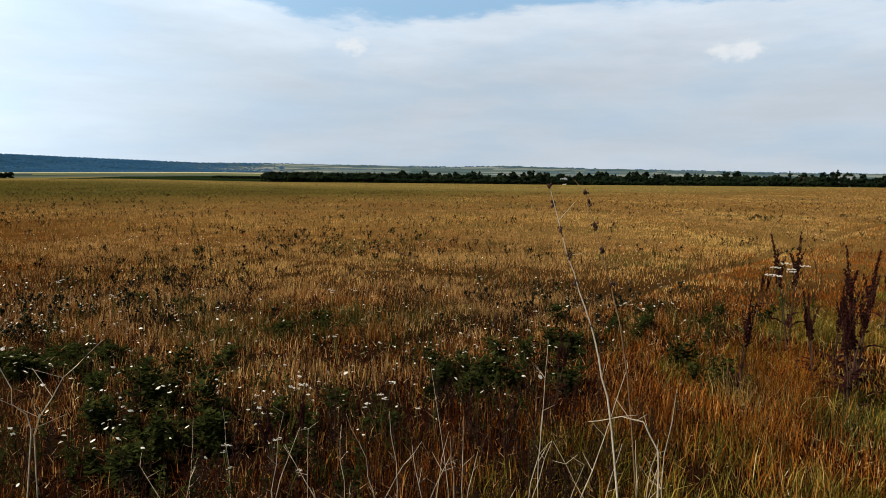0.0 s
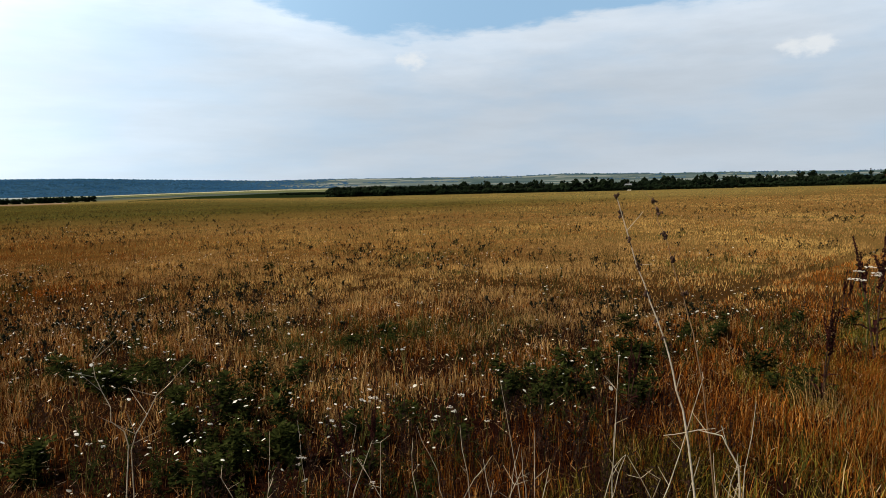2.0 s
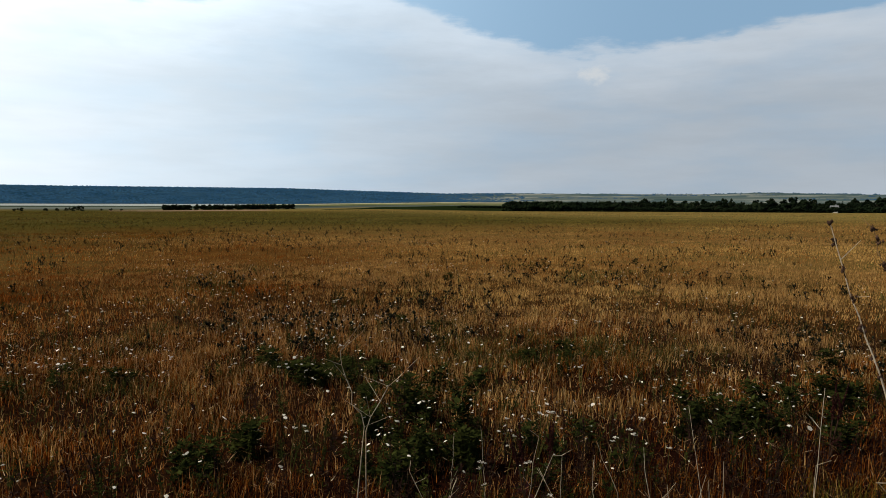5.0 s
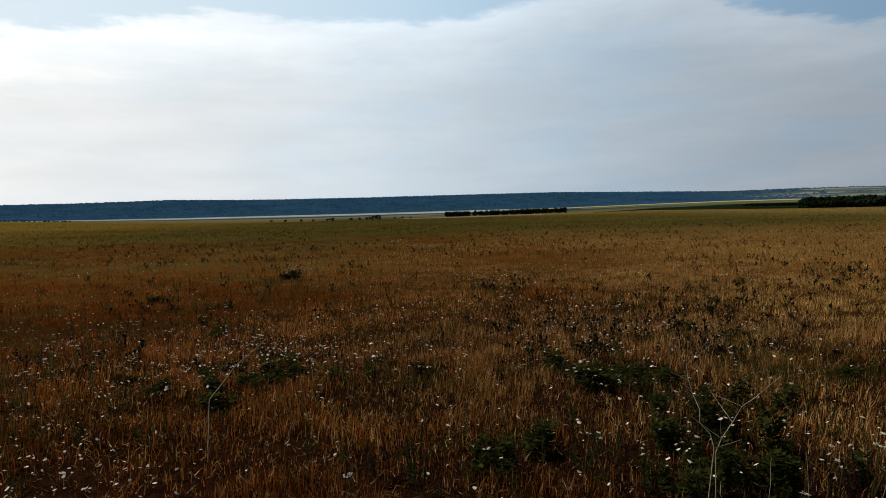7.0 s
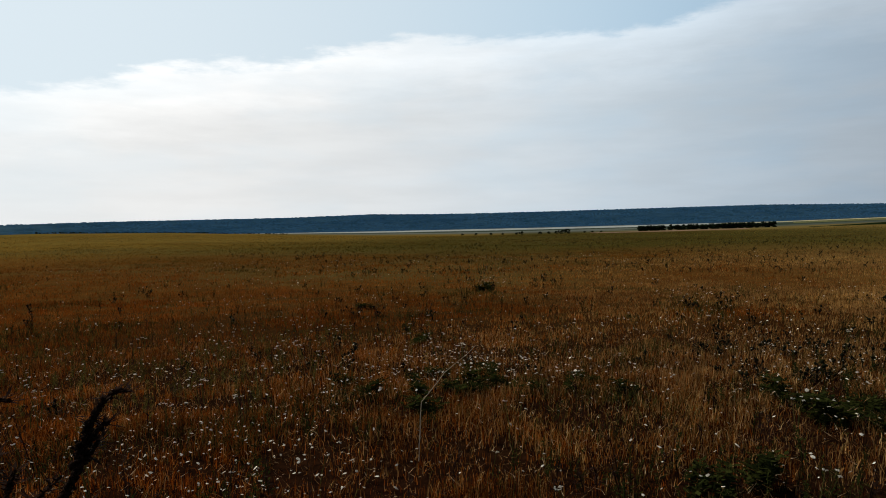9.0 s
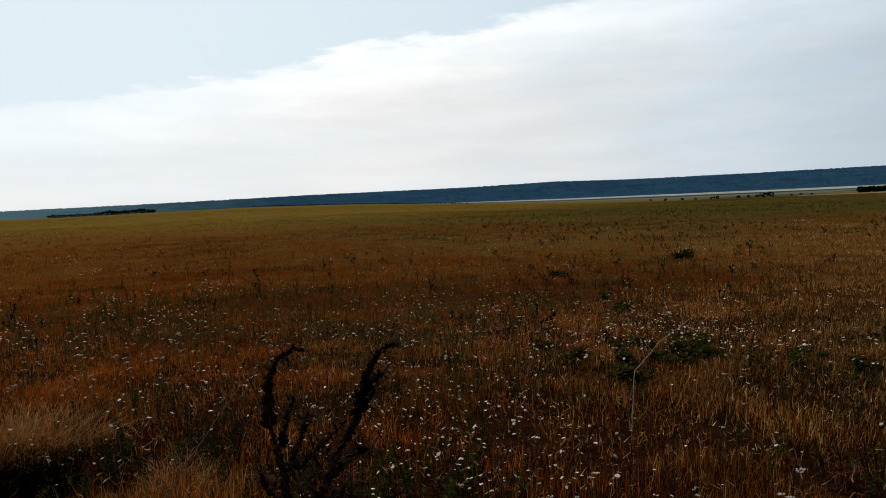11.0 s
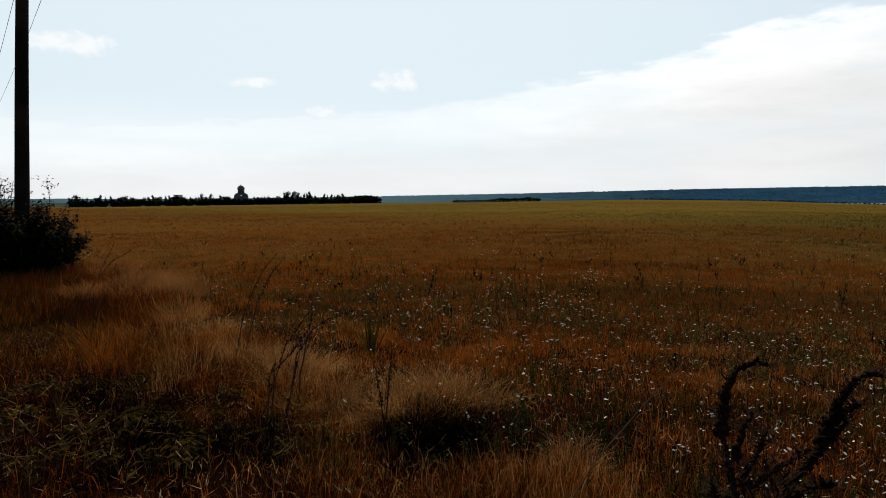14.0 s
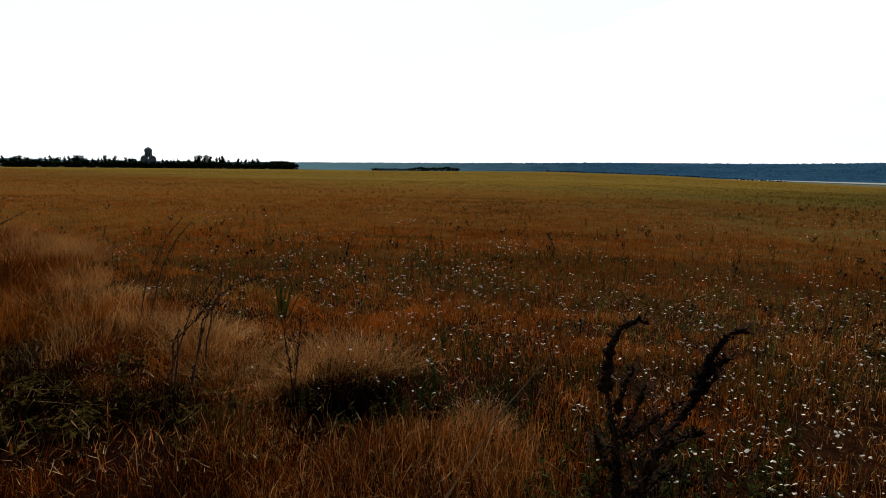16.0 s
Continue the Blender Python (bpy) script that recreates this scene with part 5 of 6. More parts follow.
def dock_proto(seed):
    rnd = random.Random(seed)
    dock = thing("dock_plant", (0, 0, -50), "dead rust-brown dock with dense seed plumes", "dock plant", "docks on the verge")
    stems, seeds, leaves = Gather(), Gather(), Gather()
    for k in range(rnd.randint(1, 3)):
        a, out = rnd.uniform(0, 6.28), rnd.uniform(0.02, 0.2)
        top = rnd.uniform(0.8, 1.0)
        pts = [Vector((0, 0, -0.03)), Vector((out * 0.3 * math.cos(a), out * 0.3 * math.sin(a), top * 0.4)), Vector((out * 0.7 * math.cos(a), out * 0.7 * math.sin(a), top * 0.75)), Vector((out * math.cos(a), out * math.sin(a), top))]
        stems.tube(pts, [0.007, 0.006, 0.004, 0.002], 5)
        plume(seeds, [pts[1].lerp(pts[2], 0.45), pts[2], pts[3]], 0.021, rnd, 240, 1.05)
        for j in range(2):
            b, s = rnd.uniform(0, 6.28), rnd.uniform(0.55, 0.9)
            at = pts[1].lerp(pts[2], s)
            end = at + Vector((0.045 * math.cos(b), 0.045 * math.sin(b), rnd.uniform(0.12, 0.2)))
            stems.tube([at, end], [0.003, 0.0015], 4)
            plume(seeds, [at, end], 0.022, rnd, 80, 1.1)
    for k in range(9):
        b = rnd.uniform(0, 6.28)
        leaves.leaf((0, 0, rnd.uniform(0.02, 0.3)), (math.cos(b), math.sin(b), 0.5), rnd.uniform(0.12, 0.22), 0.04)
    part("stem", stems.mesh("stem", DEADSTEM), None, dock)
    tagged(part("seed_plume", seeds.mesh("seed_plume", DOCK), None, dock), kind="stuff")
    part("leaves", leaves.mesh("leaves", DOCK), None, dock, "withered leaves")
    return dock


DOCKS = [dock_proto(400 + k) for k in range(3)]
for x, y, size in ((2.12, 4.75, 0.83), (3.13, 6.04, 1.3), (2.74, 4.89, 0.92), (2.98, 5.09, 0.92), (2.81, 4.61, 1.12), (2.73, 4.43, 0.95), (3.28, 5.26, 1.25), (2.95, 4.64, 0.93), (0.78, 4.5, 0.62), (-0.79, 3.2, 0.62), (-0.72, 3.4, 0.5)):
    set_copy(DOCKS, x, y, size, rnd, 5)
for k in range(9):
    u, v = rnd.uniform(8, 26), rnd.uniform(0.2, 2.6)
    set_copy(DOCKS, *along(u, v), rnd.uniform(0.7, 1.05), rnd, 6)


# the near dark dock with nodding plumes
def nodding_dock():
    x0, y0 = -1.87, -0.32
    rnd = random.Random(77)
    dock = thing("dock_plant", on_ground(x0, y0), "tall dark dead dock with nodding ragged plumes", "dock plant")
    base = Vector(on_ground(x0, y0))
    stems, seeds = Gather(), Gather()
    mains = [[(0.02, 0.02, 0.0), (0.0, -0.02, 0.80), (0.0, -0.03, 0.96), (-0.01, -0.055, 1.08), (0.0, -0.055, 1.175), (0.0, -0.03, 1.222), (0.0, 0.005, 1.242), (0.0, 0.03, 1.235)],
             [(0.0, 0.0, 0.0), (-0.04, 0.02, 0.79), (-0.04, 0.09, 0.97), (-0.02, 0.14, 1.07), (-0.01, 0.165, 1.16), (-0.01, 0.195, 1.21), (0.0, 0.225, 1.23), (0.0, 0.25, 1.225)]]
    sides = [[(0.0, -0.03, 1.03), (0.0, -0.015, 1.09), (0.01, 0.0, 1.135)], [(0.0, -0.02, 0.97), (0.0, 0.015, 1.05), (0.01, 0.03, 1.10)], [(0.0, 0.0, 0.97), (0.01, 0.05, 1.02), (0.02, 0.11, 1.07)],
             [(-0.02, 0.15, 1.10), (-0.01, 0.185, 1.15), (0.0, 0.205, 1.165)], [(-0.03, 0.12, 1.02), (-0.01, 0.155, 1.085), (-0.01, 0.185, 1.125)], [(-0.03, 0.08, 0.93), (0.0, 0.12, 0.98), (0.02, 0.16, 1.0)],
             [(0.0, -0.02, 0.88), (0.03, -0.07, 0.95), (0.04, -0.08, 0.99)], [(-0.02, 0.0, 0.80), (0.02, 0.06, 0.88), (0.03, 0.1, 0.92)]]
    for line in mains:
        stems.tube(line, [0.009, 0.0075, 0.006, 0.0045, 0.004, 0.003, 0.002, 0.001], 5)
        plume(seeds, line[3:6], 0.014, rnd, 400, 0.85)
        plume(seeds, line[5:], 0.006, rnd, 130, 0.6)
        plume(seeds, line[1:4], 0.012, rnd, 420, 0.85)
        plume(seeds, line[1:3], 0.016, rnd, 240, 0.85)
    for line in sides:
        stems.tube(line, [0.003, 0.002, 0.001], 4)
        plume(seeds, line, 0.008, rnd, 110, 0.8)
    for line in mains + sides:
        for k in range(40):
            i = rnd.randrange(len(line) // 2, len(line) - 1)
            at = Vector(line[i]).lerp(Vector(line[i + 1]), rnd.random())
            b = rnd.uniform(0, 6.28)
            seeds.chip(at, (math.cos(b), math.sin(b), rnd.uniform(-0.4, 0.9)), rnd.uniform(0.018, 0.05), 0.0065)
    for k in range(900):
        b, z = rnd.uniform(0, 6.28), 0.3 + 0.7 * rnd.random() ** 1.5
        seeds.chip((rnd.gauss(0, 0.03), rnd.gauss(0.0, 0.03) + 0.13 * (z - 0.4) * rnd.random(), z), (math.cos(b), math.sin(b), 0.9), rnd.uniform(0.03, 0.08), 0.007)
    part("stem", stems.mesh("stem", DEADSTEM), None, dock)
    tagged(part("seed_plume", seeds.mesh("seed_plume", DARKDOCK), None, dock), kind="stuff")


nodding_dock()


# pale dead stalks
def stalk(name, line, r, material, label, category, heads=(), head_r=0.012, twigs=0, seed=0, group="", seedy=0.0):
    """A bent stalk along a line of places in the world, rooted under its first one."""
    rnd = random.Random(seed)
    foot = Vector(on_ground(line[0][0], line[0][1]))
    ob = thing(name, foot, label, category, group)
    pts = [Vector(p) - foot for p in line]
    if pts[0].z > 0.05:
        pts.insert(0, Vector((pts[0].x + 0.02, pts[0].y - 0.01, 0.0)))
    wood = Gather()
    soft_line = []
    for a, b in zip(pts, pts[1:]):
        for s in (0.0, 0.34, 0.67):
            soft_line.append(a.lerp(b, s) + Vector((rnd.gauss(0, 0.003), rnd.gauss(0, 0.003), 0)))
    soft_line.append(pts[-1])
    wood.tube(soft_line, [r * (1 - 0.7 * k / (len(soft_line) - 1)) for k in range(len(soft_line))], 6)
    for k in range(twigs):
        at = soft_line[rnd.randrange(len(soft_line) // 3, len(soft_line))]
        b = rnd.uniform(0, 6.28)
        wood.tube([at, at + Vector((0.05 * math.cos(b), 0.05 * math.sin(b), rnd.uniform(0.0, 0.07)))], [r * 0.4, r * 0.2], 4)
    part("stem", wood.mesh("stem", material), None, ob)
    for spot in heads:
        lump = Gather()
        at = Vector(spot) - foot
        for k in range(9):
            shift = Vector((rnd.gauss(0, 0.42), rnd.gauss(0, 0.42), rnd.gauss(0, 0.5))) * head_r
            lump.blob(at + shift, head_r * rnd.uniform(0.3, 0.6), 1.3, rnd)
            lump.chip(at, shift + Vector((0, 0, 0.3 * head_r)), head_r * rnd.uniform(1.0, 1.7), head_r * 0.35)
        near_line = min(soft_line, key=lambda p: (p - at).length)
        lump.tube([near_line, at], [0.002, 0.0015], 4)
        tagged(part("seed_head", lump.mesh("seed_head", SEEDHEAD), None, ob, "dry dark seed head"), kind="stuff")
    if seedy:
        fuzz = Gather()
        plume(fuzz, soft_line[len(soft_line) // 2:], seedy, rnd, 60)
        tagged(part("seed_plume", fuzz.mesh("seed_plume", DARKDOCK), None, ob), kind="stuff")
    return ob


stalk("tall_stalk", [(0.58, 2.12, 0.51), (0.535, 2.13, 0.84), (0.49, 2.14, 1.02), (0.435, 2.15, 1.18), (0.38, 2.16, 1.35), (0.335, 2.16, 1.505)], 0.004, STEM, "tall pale dead thistle stalk with dark seed heads", "dry stalk",
      [(0.333, 2.16, 1.51), (0.348, 2.165, 1.455), (0.372, 2.16, 1.375), (0.398, 2.155, 1.29), (0.426, 2.155, 1.205), (0.456, 2.15, 1.12), (0.478, 2.145, 1.06)], 0.0095, 3, 1, "pale dead stalks")
stalk("tall_stalk", [(0.72, 2.34, 0.30), (0.66, 2.35, 0.85), (0.60, 2.36, 1.13), (0.57, 2.37, 1.24), (0.53, 2.38, 1.38), (0.495, 2.39, 1.49)], 0.003, BROWNSTEM, "thin brown dead thistle stalk with dark seed heads", "dry stalk",
      [(0.495, 2.39, 1.49), (0.508, 2.385, 1.45), (0.532, 2.38, 1.375), (0.556, 2.37, 1.29), (0.59, 2.36, 1.17)], 0.0115, 3, 2, "pale dead stalks")
stalk("tall_stalk", [(0.70, 2.08, 0.45), (0.69, 2.09, 0.68), (0.65, 2.1, 0.77), (0.58, 2.12, 0.78), (0.48, 2.15, 0.75)], 0.0036, STEM, "pale dead stalk bent over at its top", "dry stalk", (), 0.01, 4, 3, "pale dead stalks")
FOOT = [(0.33, 2.58), (0.05, 2.6), (0.09, 2.6), (-0.05, 2.6), (-0.31, 2.58), (-0.48, 2.56), (0.49, 2.55), (0.58, 2.54), (-0.17, 2.59), (0.21, 2.59), (-0.65, 2.52), (0.86, 2.46)]
TOP = [(0.41, 2.57, 0.92), (-0.04, 2.6, 0.8), (0.09, 2.6, 0.6), (-0.11, 2.6, 0.48), (-0.39, 2.57, 0.51), (-0.51, 2.55, 0.56), (0.7, 2.5, 0.84), (0.44, 2.56, 0.52), (-0.2, 2.59, 0.62), (0.15, 2.6, 0.46), (-0.6, 2.53, 0.63), (0.87, 2.45, 0.77)]
for k, (a, b) in enumerate(zip(FOOT, TOP)):
    mid = ((a[0] + b[0]) / 2 + rnd.gauss(0, 0.035), (a[1] + b[1]) / 2, b[2] * 0.5)
    stalk("dry_stalk", [(*a, 0.1), mid, b], rnd.uniform(0.0022, 0.0034), STEM, "thin pale dead stalk in the verge", "dry stalk", (), 0.01, 3, 20 + k, "pale dead stalks")
for k in range(26):
    az, d = rnd.uniform(-30, 22), rnd.uniform(2.3, 3.3)
    x, y = -math.sin(radians(az)) * d, math.cos(radians(az)) * d
    top = rnd.uniform(0.3, 0.6)
    lx, ly = rnd.gauss(0, 0.1), rnd.gauss(0, 0.06)
    stalk("dry_stalk", [(x, y, 0.08), (x + lx * 0.4, y + ly * 0.4, top * 0.6), (x + lx, y + ly, top)], rnd.uniform(0.002, 0.003), STEM, "thin pale dead stalk in the verge", "dry stalk", (), 0.01, 2, 60 + k, "pale dead stalks")
stalk("dry_stalk", [(-2.70, -0.95, 0.15), (-2.73, -0.68, 0.62), (-2.74, -0.52, 0.84), (-2.73, -0.37, 1.03)], 0.0042, BROWNSTEM, "slanting thin brown dead stalk", "dry stalk", (), 0.01, 2, 90, "brown dead stalks")
BROWN = [[(-5.93, -4.02, 0.1), (-5.97, -3.96, 0.5), (-6.01, -3.89, 0.71), (-6.06, -3.8, 0.92), (-6.12, -3.69, 1.08)], [(-4.27, -2.77, 0.1), (-4.29, -2.74, 0.47), (-4.34, -2.64, 0.59), (-4.39, -2.54, 0.74), (-4.41, -2.49, 0.85)],
         [(-4.45, -2.74, 0.1), (-4.48, -2.67, 0.54), (-4.53, -2.57, 0.72)], [(-4.88, -2.85, 0.3), (-4.9, -2.79, 0.6), (-4.95, -2.68, 0.69), (-5.0, -2.56, 0.74), (-5.04, -2.47, 0.76)], [(-4.37, -2.02, 0.1), (-4.36, -2.04, 0.34), (-4.35, -2.07, 0.52)],
         [(-4.37, -2.02, 0.1), (-4.38, -1.99, 0.41), (-4.39, -1.97, 0.67)], [(-4.36, -2.84, 0.1), (-4.37, -2.82, 0.4), (-4.39, -2.78, 0.5)], [(-6.18, -4.07, 0.1), (-6.25, -3.96, 0.62), (-6.31, -3.84, 0.88), (-6.37, -3.73, 1.03)],
         [(-4.46, -2.93, 0.1), (-4.54, -2.78, 0.59), (-4.61, -2.64, 0.81)], [(-9.7, -8.95, 0.1), (-9.8, -8.82, 0.5), (-9.93, -8.67, 0.9)], [(-4.62, -2.83, 0.1), (-4.67, -2.73, 0.57)], [(-4.18, -5.2, 0.1), (-4.19, -5.19, 0.61), (-4.19, -5.19, 0.91)], [(-7.6, -7.4, 0.1), (-7.96, -7.07, 0.79), (-8.11, -6.88, 0.92)]]
for k, line in enumerate(BROWN):
    stalk("dry_stalk", line, 0.0065, DEADSTEM, "bent brown dead stalk with ragged seeds in the verge", "dry stalk", (), 0.01, 8, 100 + k, "brown dead stalks", 0.026 if k in (0, 3, 6, 7, 9, 11) else 0.012)


# tall pale stalk that forks, close by
FORK = [(-0.65, 0.95, 0.02), (-0.63, 0.96, 0.7), (-0.605, 0.974, 1.15), (-0.628, 0.964, 1.214), (-0.644, 0.957, 1.289)]
stalk("dry_stalk", FORK, 0.0014, STEM, "tall thin pale dead stalk that forks near its top", "dry stalk", (), 0.006, 5, 140, "pale dead stalks")
stalk("dry_stalk", [(-0.60, 0.985, 0.02), (-0.603, 0.976, 1.14), (-0.563, 0.991, 1.223), (-0.51, 1.009, 1.279)], 0.0012, STEM, "thin pale dead stalk leaning against another", "dry stalk", (), 0.006, 4, 141, "pale dead stalks")
stalk("dry_stalk", [(-4.17, 1.95, 0.1), (-4.16, 1.97, 0.40), (-4.08, 2.11, 0.59), (-3.96, 2.28, 0.77)], 0.004, STEM, "pale bent dead stalk standing in the stubble", "dry stalk", (), 0.01, 6, 142, "pale dead stalks")


def wild_carrot(x, y):
    """Flat white umbels on a branching green stem."""
    r2 = random.Random(31)
    ob = thing("wild_carrot", on_ground(x, y), "green wild carrot with flat white flower umbels", "wildflower")
    stems = Gather()
    stems.tube([(0, 0, -0.02), (0.01, 0.0, 0.35), (0.0, 0.01, 0.6)], [0.006, 0.005, 0.004], 5)
    for k in range(7):
        a, out, top = k * 0.9 + r2.uniform(-0.2, 0.2), r2.uniform(0.05, 0.17), r2.uniform(0.74, 0.87)
        end = Vector((out * math.cos(a), out * math.sin(a), top))
        twig = Gather()
        twig.tube([(0, 0.005, r2.uniform(0.35, 0.58)), end * 0.85 + Vector((0, 0, 0.06)), end], [0.003, 0.0025, 0.002], 4)
        part("branch", twig.mesh("branch", SEDGE), None, ob)
        umbel = Gather()
        for j in range(22):
            b, rr = r2.uniform(0, 6.28), 0.045 * math.sqrt(r2.random())
            umbel.blob(end + Vector((rr * math.cos(b), rr * math.sin(b), r2.uniform(0.0, 0.008))), r2.uniform(0.006, 0.010), 0.5, r2)
        part("umbel", umbel.mesh("umbel", PETAL), None, ob, "flat white flower umbel")
    leaves = Gather()
    for k in range(60):
        b, z = r2.uniform(0, 6.28), r2.uniform(0.05, 0.62)
        leaves.chip((r2.gauss(0, 0.04), r2.gauss(0, 0.04), z), (math.cos(b), math.sin(b), r2.uniform(0.1, 0.7)), r2.uniform(0.05, 0.11), r2.uniform(0.012, 0.025))
    part("stem", stems.mesh("stem", SEDGE), None, ob)
    part("leaves", leaves.mesh("leaves", SEDGE), None, ob)


wild_carrot(2.98, 5.9)


# small dark thistles standing in the field
def thistle_proto(seed):
    rnd = random.Random(seed)
    one = thing("thistle", (0, 0, -50), "small dead thistle with dark heads standing in the field", "thistle", "thistles in the field")
    stems = Gather()
    for k in range(rnd.randint(1, 3)):
        a, out, top = rnd.uniform(0, 6.28), rnd.uniform(0.02, 0.1), rnd.uniform(0.42, 0.6)
        end = Vector((out * math.cos(a), out * math.sin(a), top))
        stems.tube([(0, 0, -0.02), end * 0.55, end], [0.005, 0.004, 0.003], 4)
        lumps = Gather()
        lumps.blob(end, rnd.uniform(0.022, 0.03), 1.3, rnd)
        part("seed_head", lumps.mesh("seed_head", SEEDHEAD), None, one)
        for j in range(8):
            b, s = rnd.uniform(0, 6.28), rnd.uniform(0.3, 0.95)
            stems.leaf(end * s, (math.cos(b), math.sin(b), 0.5), rnd.uniform(0.05, 0.1), 0.02)
    part("stem", stems.mesh("stem", DARKLEAF), None, one)
    return one


THISTLES = [thistle_proto(500 + k) for k in range(4)]
for k in range(150):
    az, r = rnd.uniform(-36, 60) if k < 105 else rnd.uniform(40, 130), rnd.uniform(6, 24)
    set_copy(THISTLES, -math.sin(radians(az)) * r, math.cos(radians(az)) * r, rnd.uniform(0.25, 0.5), rnd)


def field_thistles():
    """Countless low dead thistles with dark leaves and pale fluffy heads, as two objects."""
    r3 = random.Random(55)
    bodies = []
    for k in range(6):
        bits = Gather()
        for j in range(r3.randint(2, 4)):
            a, out, top = r3.uniform(0, 6.28), r3.uniform(0.02, 0.1), r3.uniform(0.09, 0.19)
            end = Vector((out * math.cos(a), out * math.sin(a), top))
            bits.tube([(0, 0, -0.02), end], [0.006, 0.004], 3)
            bits.blob(end, r3.uniform(0.014, 0.026), 1.2, r3)
            for i in range(7):
                b = r3.uniform(0, 6.28)
                bits.chip(end * r3.uniform(0.15, 1.0), (math.cos(b), math.sin(b), r3.uniform(0.0, 0.8)), r3.uniform(0.04, 0.085), r3.uniform(0.015, 0.03))
        bodies.append(bits.mesh("field_thistle", DARKLEAF))
    spots = []
    while len(spots) < 1700:
        az, r = r3.uniform(-38, 140), 7.0 + 60.0 * r3.random() ** 1.6
        x, y = -math.sin(radians(az)) * r, math.cos(radians(az)) * r
        v = x * ACROSS[0] + y * ACROSS[1]
        if v > 3.2 and r3.random() < (0.10 + 0.9 * float(smooth(patch(x, y, 3.4, 94), 0.48, 0.72))) * (1.0 if az < 72 else 0.3):
            spots.append((x, y, r3.uniform(0.5, 1.1)))
    far_count = 0
    while far_count < 900:
        az, r = r3.uniform(-38, 76), 24.0 + 80.0 * r3.random() ** 1.2
        x, y = -math.sin(radians(az)) * r, math.cos(radians(az)) * r
        if x * ACROSS[0] + y * ACROSS[1] > 8 and r3.random() < 0.08 + float(smooth(patch(x * 0.5 + y * 0.4, y * 0.5 - x * 0.4, 4.0, 95), 0.45, 0.7)):
            spots.append((x, y, r3.uniform(0.65, 1.25)))
            far_count += 1
    strew("field_thistles", bodies, spots, DARKLEAF, "low dead dark thistles scattered through the stubble")
    fluff = Gather()
    for x, y, size in spots:
        if r3.random() < 0.42:
            z = float(height(x, y))
            for j in range(r3.randint(1, 3)):
                fluff.blob((x + r3.gauss(0, 0.08) * size, y + r3.gauss(0, 0.08) * size, z + size * r3.uniform(0.13, 0.22)), r3.uniform(0.008, 0.016) * size, 0.8, r3)
    tagged(new("thistle_down", fluff.mesh("thistle_down", GLINT)), "pale downy thistle heads over the stubble", "wildflowers", kind="stuff")


field_thistles()


# tufts of long bleached grass
def tuft_blades(seed, count, low_out, high_out, material):
    rnd = np.random.default_rng(seed)
    a, rad = rnd.uniform(0, 6.28, count), 0.34 * np.sqrt(rnd.uniform(0, 1, count))
    base = np.stack([rad * np.cos(a), rad * np.sin(a), np.full(count, -0.02)], -1)
    long = rnd.uniform(0.35, 0.72, count)
    out = rnd.uniform(low_out, high_out, count)
    veer = rnd.normal(0, 1.0, count)
    away = np.stack([np.cos(a + veer), np.sin(a + veer), np.zeros(count)], -1)
    turn = rnd.uniform(0, 6.28, count)
    side = np.stack([np.cos(turn), np.sin(turn), np.zeros(count)], -1) * 0.0013
    up = np.array((0, 0, 1.0))
    levels = []
    for s, w in ((0.0, 1.0), (0.4, 0.9), (0.75, 0.7)):
        p = base + away * (long * out * s ** 1.8)[:, None] + up * (long * (s - 0.42 * out * s ** 2.4))[:, None]
        levels += [p - side * w, p + side * w]
    tip = base + away * (long * out)[:, None] + up * (long * (1 - 0.5 * out))[:, None] + np.array((0.05, 0.03, 0))
    verts = np.stack([*levels, tip], 1).reshape(-1, 3)
    first = np.arange(count)[:, None] * 7
    quads = np.concatenate([first + np.array([0, 1, 3, 2]), first + np.array([2, 3, 5, 4])])
    return mesh_from("blades", verts, first + np.array([4, 5, 6]), quads, material)


def tuft_proto(seed, material=PALE, label="tuft of long bleached straw-coloured grass on the verge", many=1.0):
    one = thing("grass_tuft", (0, 0, -50), label, "grass tuft", "grass tufts")
    part("blade_clump", tuft_blades(seed, int(420 * many), 0.1, 0.45, material), None, one)
    part("blade_fringe", tuft_blades(seed + 50, int(520 * many), 0.45, 0.95, material), None, one)
    return one


TUFTS = [tuft_proto(600 + k) for k in range(3)]
TUFT_SPOTS = [(-4.95, -2.0, 1.1), (-4.75, -2.3, 1.0), (-5.55, -3.21, 1.1), (-6.14, -3.99, 1.0), (-11.49, -9.19, 1.3), (-10.33, -7.61, 1.2), (-12.38, -10.73, 1.3), (-5.0, -2.75, 0.9), (-3.56, -0.95, 0.6), (-9.37, -8.89, 1.1), (-7.33, -5.13, 1.0), (-5.9, -3.4, 1.0),
              (-8.3, -6.3, 1.1), (-11.0, -8.4, 1.2), (-5.3, -1.75, 0.9), (-10.8, -8.9, 1.2), (-9.9, -8.2, 1.2), (-4.2, -0.8, 0.6)]
for x, y, size in TUFT_SPOTS:
    set_copy(TUFTS, x, y, size * rnd.uniform(0.75, 1.05), rnd, 14, 0.62)
GOLDEN = [tuft_proto(660, STRAW, "tall tuft of golden dry grass beside the docks", 0.15), tuft_proto(661, RUST, "tall tuft of rust-red dry grass beside the docks", 0.25)]
for x, y, size in ((2.05, 4.5, 0.5), (2.4, 4.7, 0.6), (2.3, 4.35, 0.5), (2.7, 4.9, 0.55), (2.45, 5.2, 0.65), (2.8, 5.5, 0.65)):
    set_copy(GOLDEN, x, y, size, rnd, 6, rnd.uniform(1.0, 1.35))
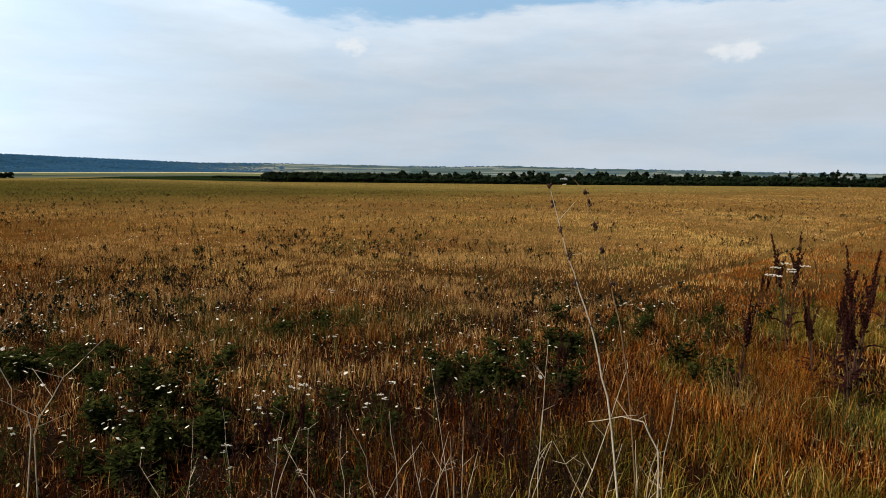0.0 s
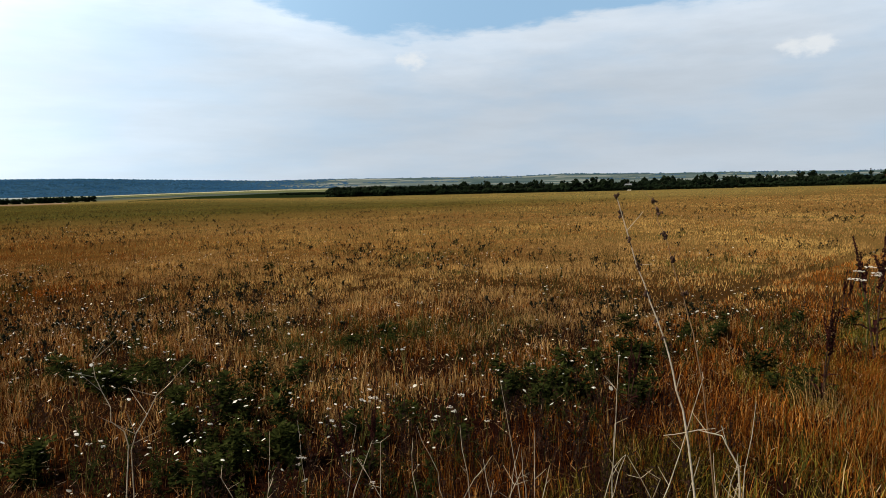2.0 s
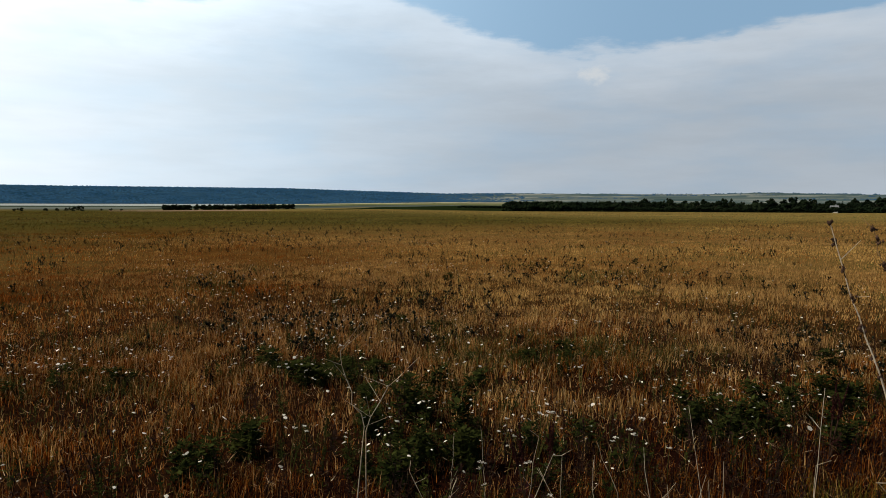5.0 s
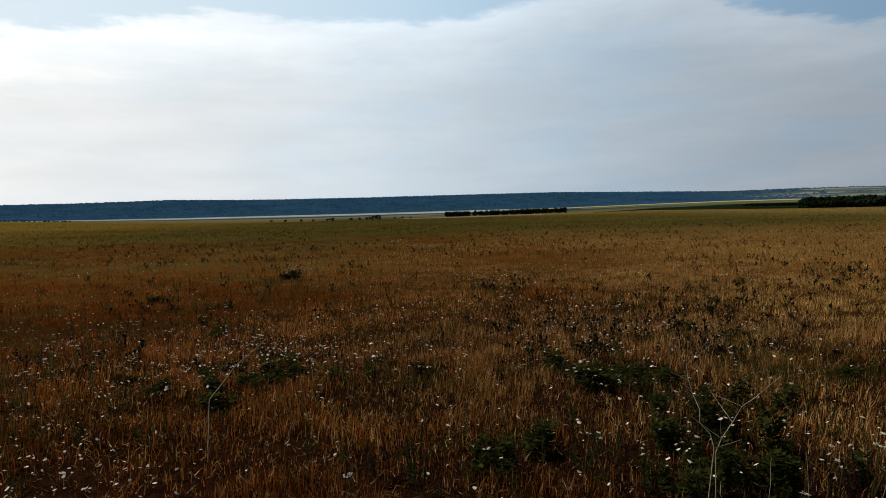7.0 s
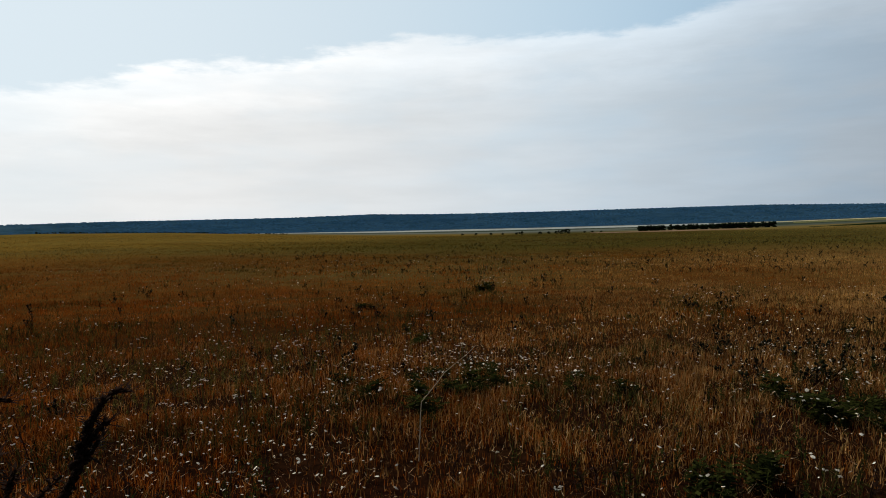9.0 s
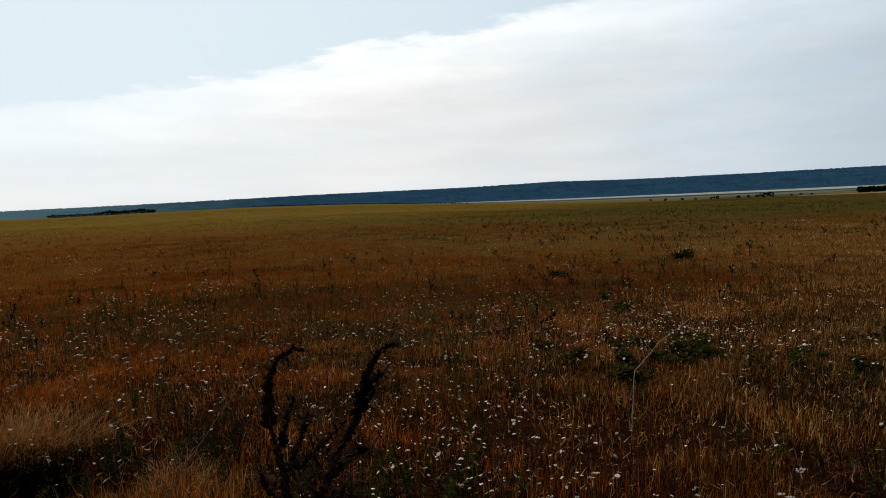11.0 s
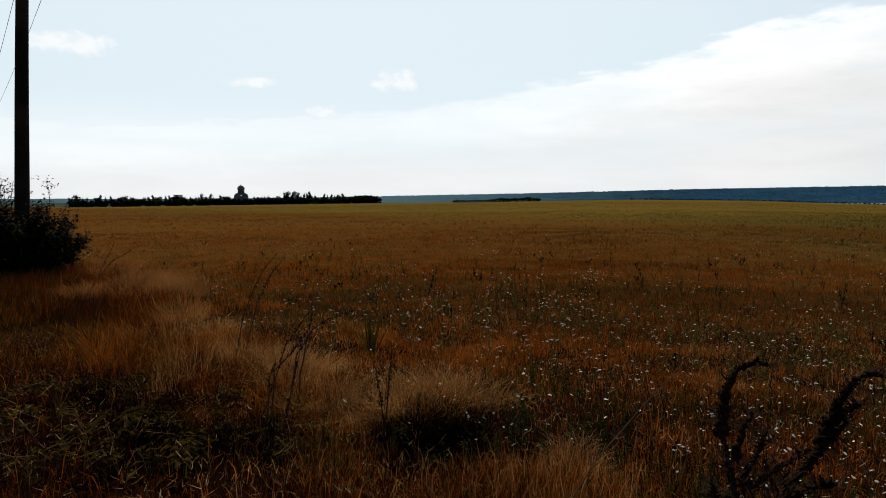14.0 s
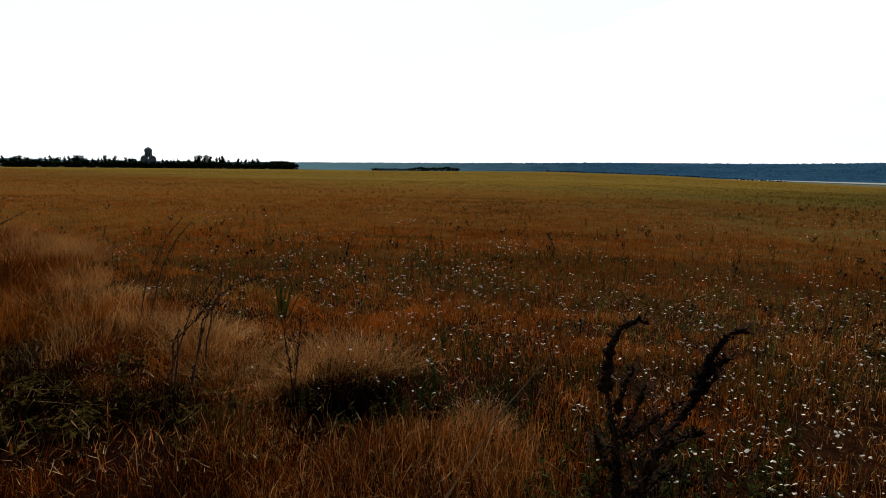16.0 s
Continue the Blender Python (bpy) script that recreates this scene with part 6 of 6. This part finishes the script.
WISPY = [tuft_proto(670, RUST, "wispy tuft of rust-brown dry grass on the verge", 0.35), tuft_proto(672, PALE, "thin wispy tuft of bleached dry grass on the verge", 0.25), tuft_proto(674, BROWNGRASS, "wispy tuft of brown dry grass on the verge", 0.4)]
for x, y, size in ((-5.7, -4.3, 1.0), (-6.3, -4.8, 1.0), (-5.2, -3.7, 0.8), (-6.9, -5.6, 1.1), (-5.5, -4.9, 1.0), (-6.1, -5.6, 1.0), (-4.9, -3.0, 0.7), (-4.6, -2.5, 0.7), (-3.9, -2.2, 0.5),
                   (-4.5, -3.3, 0.6), (-4.9, -4.2, 0.7), (-7.6, -6.4, 1.1), (-8.8, -7.2, 1.1), (-6.6, -4.3, 0.9)):
    set_copy(WISPY, x, y, size, rnd, 18, rnd.uniform(0.55, 0.75))
# dark tufts added where there is only shade, under straw and between brambles
SHADE_TUFTS = [tuft_proto(640, SHADEGRASS, "near-black tuft added as the shade under grass tufts on the verge")]
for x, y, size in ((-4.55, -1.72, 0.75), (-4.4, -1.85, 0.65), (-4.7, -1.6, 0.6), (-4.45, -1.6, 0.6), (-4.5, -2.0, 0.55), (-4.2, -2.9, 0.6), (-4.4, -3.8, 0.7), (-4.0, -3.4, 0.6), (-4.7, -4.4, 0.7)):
    set_copy(SHADE_TUFTS, x, y, size, rnd, 6, 0.8)


# spiky green plant
def spiky(x, y, size):
    ob = thing("sedge", on_ground(x, y), "upright green plant with long narrow blades", "sedge", size=size)
    leaves = Gather()
    r2 = random.Random(9)
    for k in range(26):
        a, out = r2.uniform(0, 6.28), r2.uniform(0.05, 0.36)
        base, top = Vector((0.03 * math.cos(a), 0.03 * math.sin(a), 0)), Vector((out * math.cos(a), out * math.sin(a), r2.uniform(0.3, 0.5)))
        side = Vector((-math.sin(a), math.cos(a), 0)) * 0.007
        mid = base.lerp(top, 0.5) + Vector((0, 0, 0.03))
        leaves.put([base - side, base + side, mid + side, mid - side, top], [(3, 2, 4)], [(0, 1, 2, 3)])
    part("leaves", leaves.mesh("leaves", SEDGE), None, ob)


spiky(-6.84, -3.02, 1.1)


# brambles and broad-leaved plants on the verge
def bramble_proto(seed):
    r2 = random.Random(seed)
    one = thing("bramble", (0, 0, -50), "low broad-leaved bramble patch on the verge", "bramble", "brambles on the verge")
    leaves = Gather()
    for k in range(9):
        stems = Gather()
        a, out, top = r2.uniform(0, 6.28), r2.uniform(0.15, 0.5), r2.uniform(0.16, 0.36)
        pts = [Vector((0, 0, -0.02)), Vector((out * 0.4 * math.cos(a), out * 0.4 * math.sin(a), top)), Vector((out * math.cos(a), out * math.sin(a), top * 0.75))]
        stems.tube(pts, [0.004, 0.003, 0.002], 4)
        part("stem", stems.mesh("stem", BROWNSTEM), None, one)
        for j in range(10):
            s = r2.uniform(0.3, 1.0)
            at = pts[0].lerp(pts[1], s * 2) if s < 0.5 else pts[1].lerp(pts[2], s * 2 - 1)
            b = r2.uniform(0, 6.28)
            leaves.leaf(at + Vector((r2.gauss(0, 0.03), r2.gauss(0, 0.03), r2.gauss(0, 0.02))), (math.cos(b), math.sin(b), r2.uniform(-0.1, 0.4)), r2.uniform(0.04, 0.095), r2.uniform(0.024, 0.058), 0.2, 0.35)
    part("leaves", leaves.mesh("leaves", BROAD), None, one)
    return one


BRAMBLES = [bramble_proto(700 + k) for k in range(3)]
for x, y in ((-4.17, -3.2), (-4.05, -3.97), (-4.66, -4.08), (-4.36, -3.05), (-3.9, -4.44), (-3.8, -3.19), (-4.62, -4.75), (-4.42, -5.34), (-4.32, -2.77), (-3.63, -3.38), (-3.48, -3.83), (-4.84, -3.54), (-4.17, -2.45), (-3.35, -4.21), (-3.9, -3.6), (-4.4, -3.6), (-5.0, -4.5), (-4.1, -4.9)):
    set_copy(BRAMBLES, x, y, rnd.uniform(0.8, 1.15), rnd, 8, 0.6)
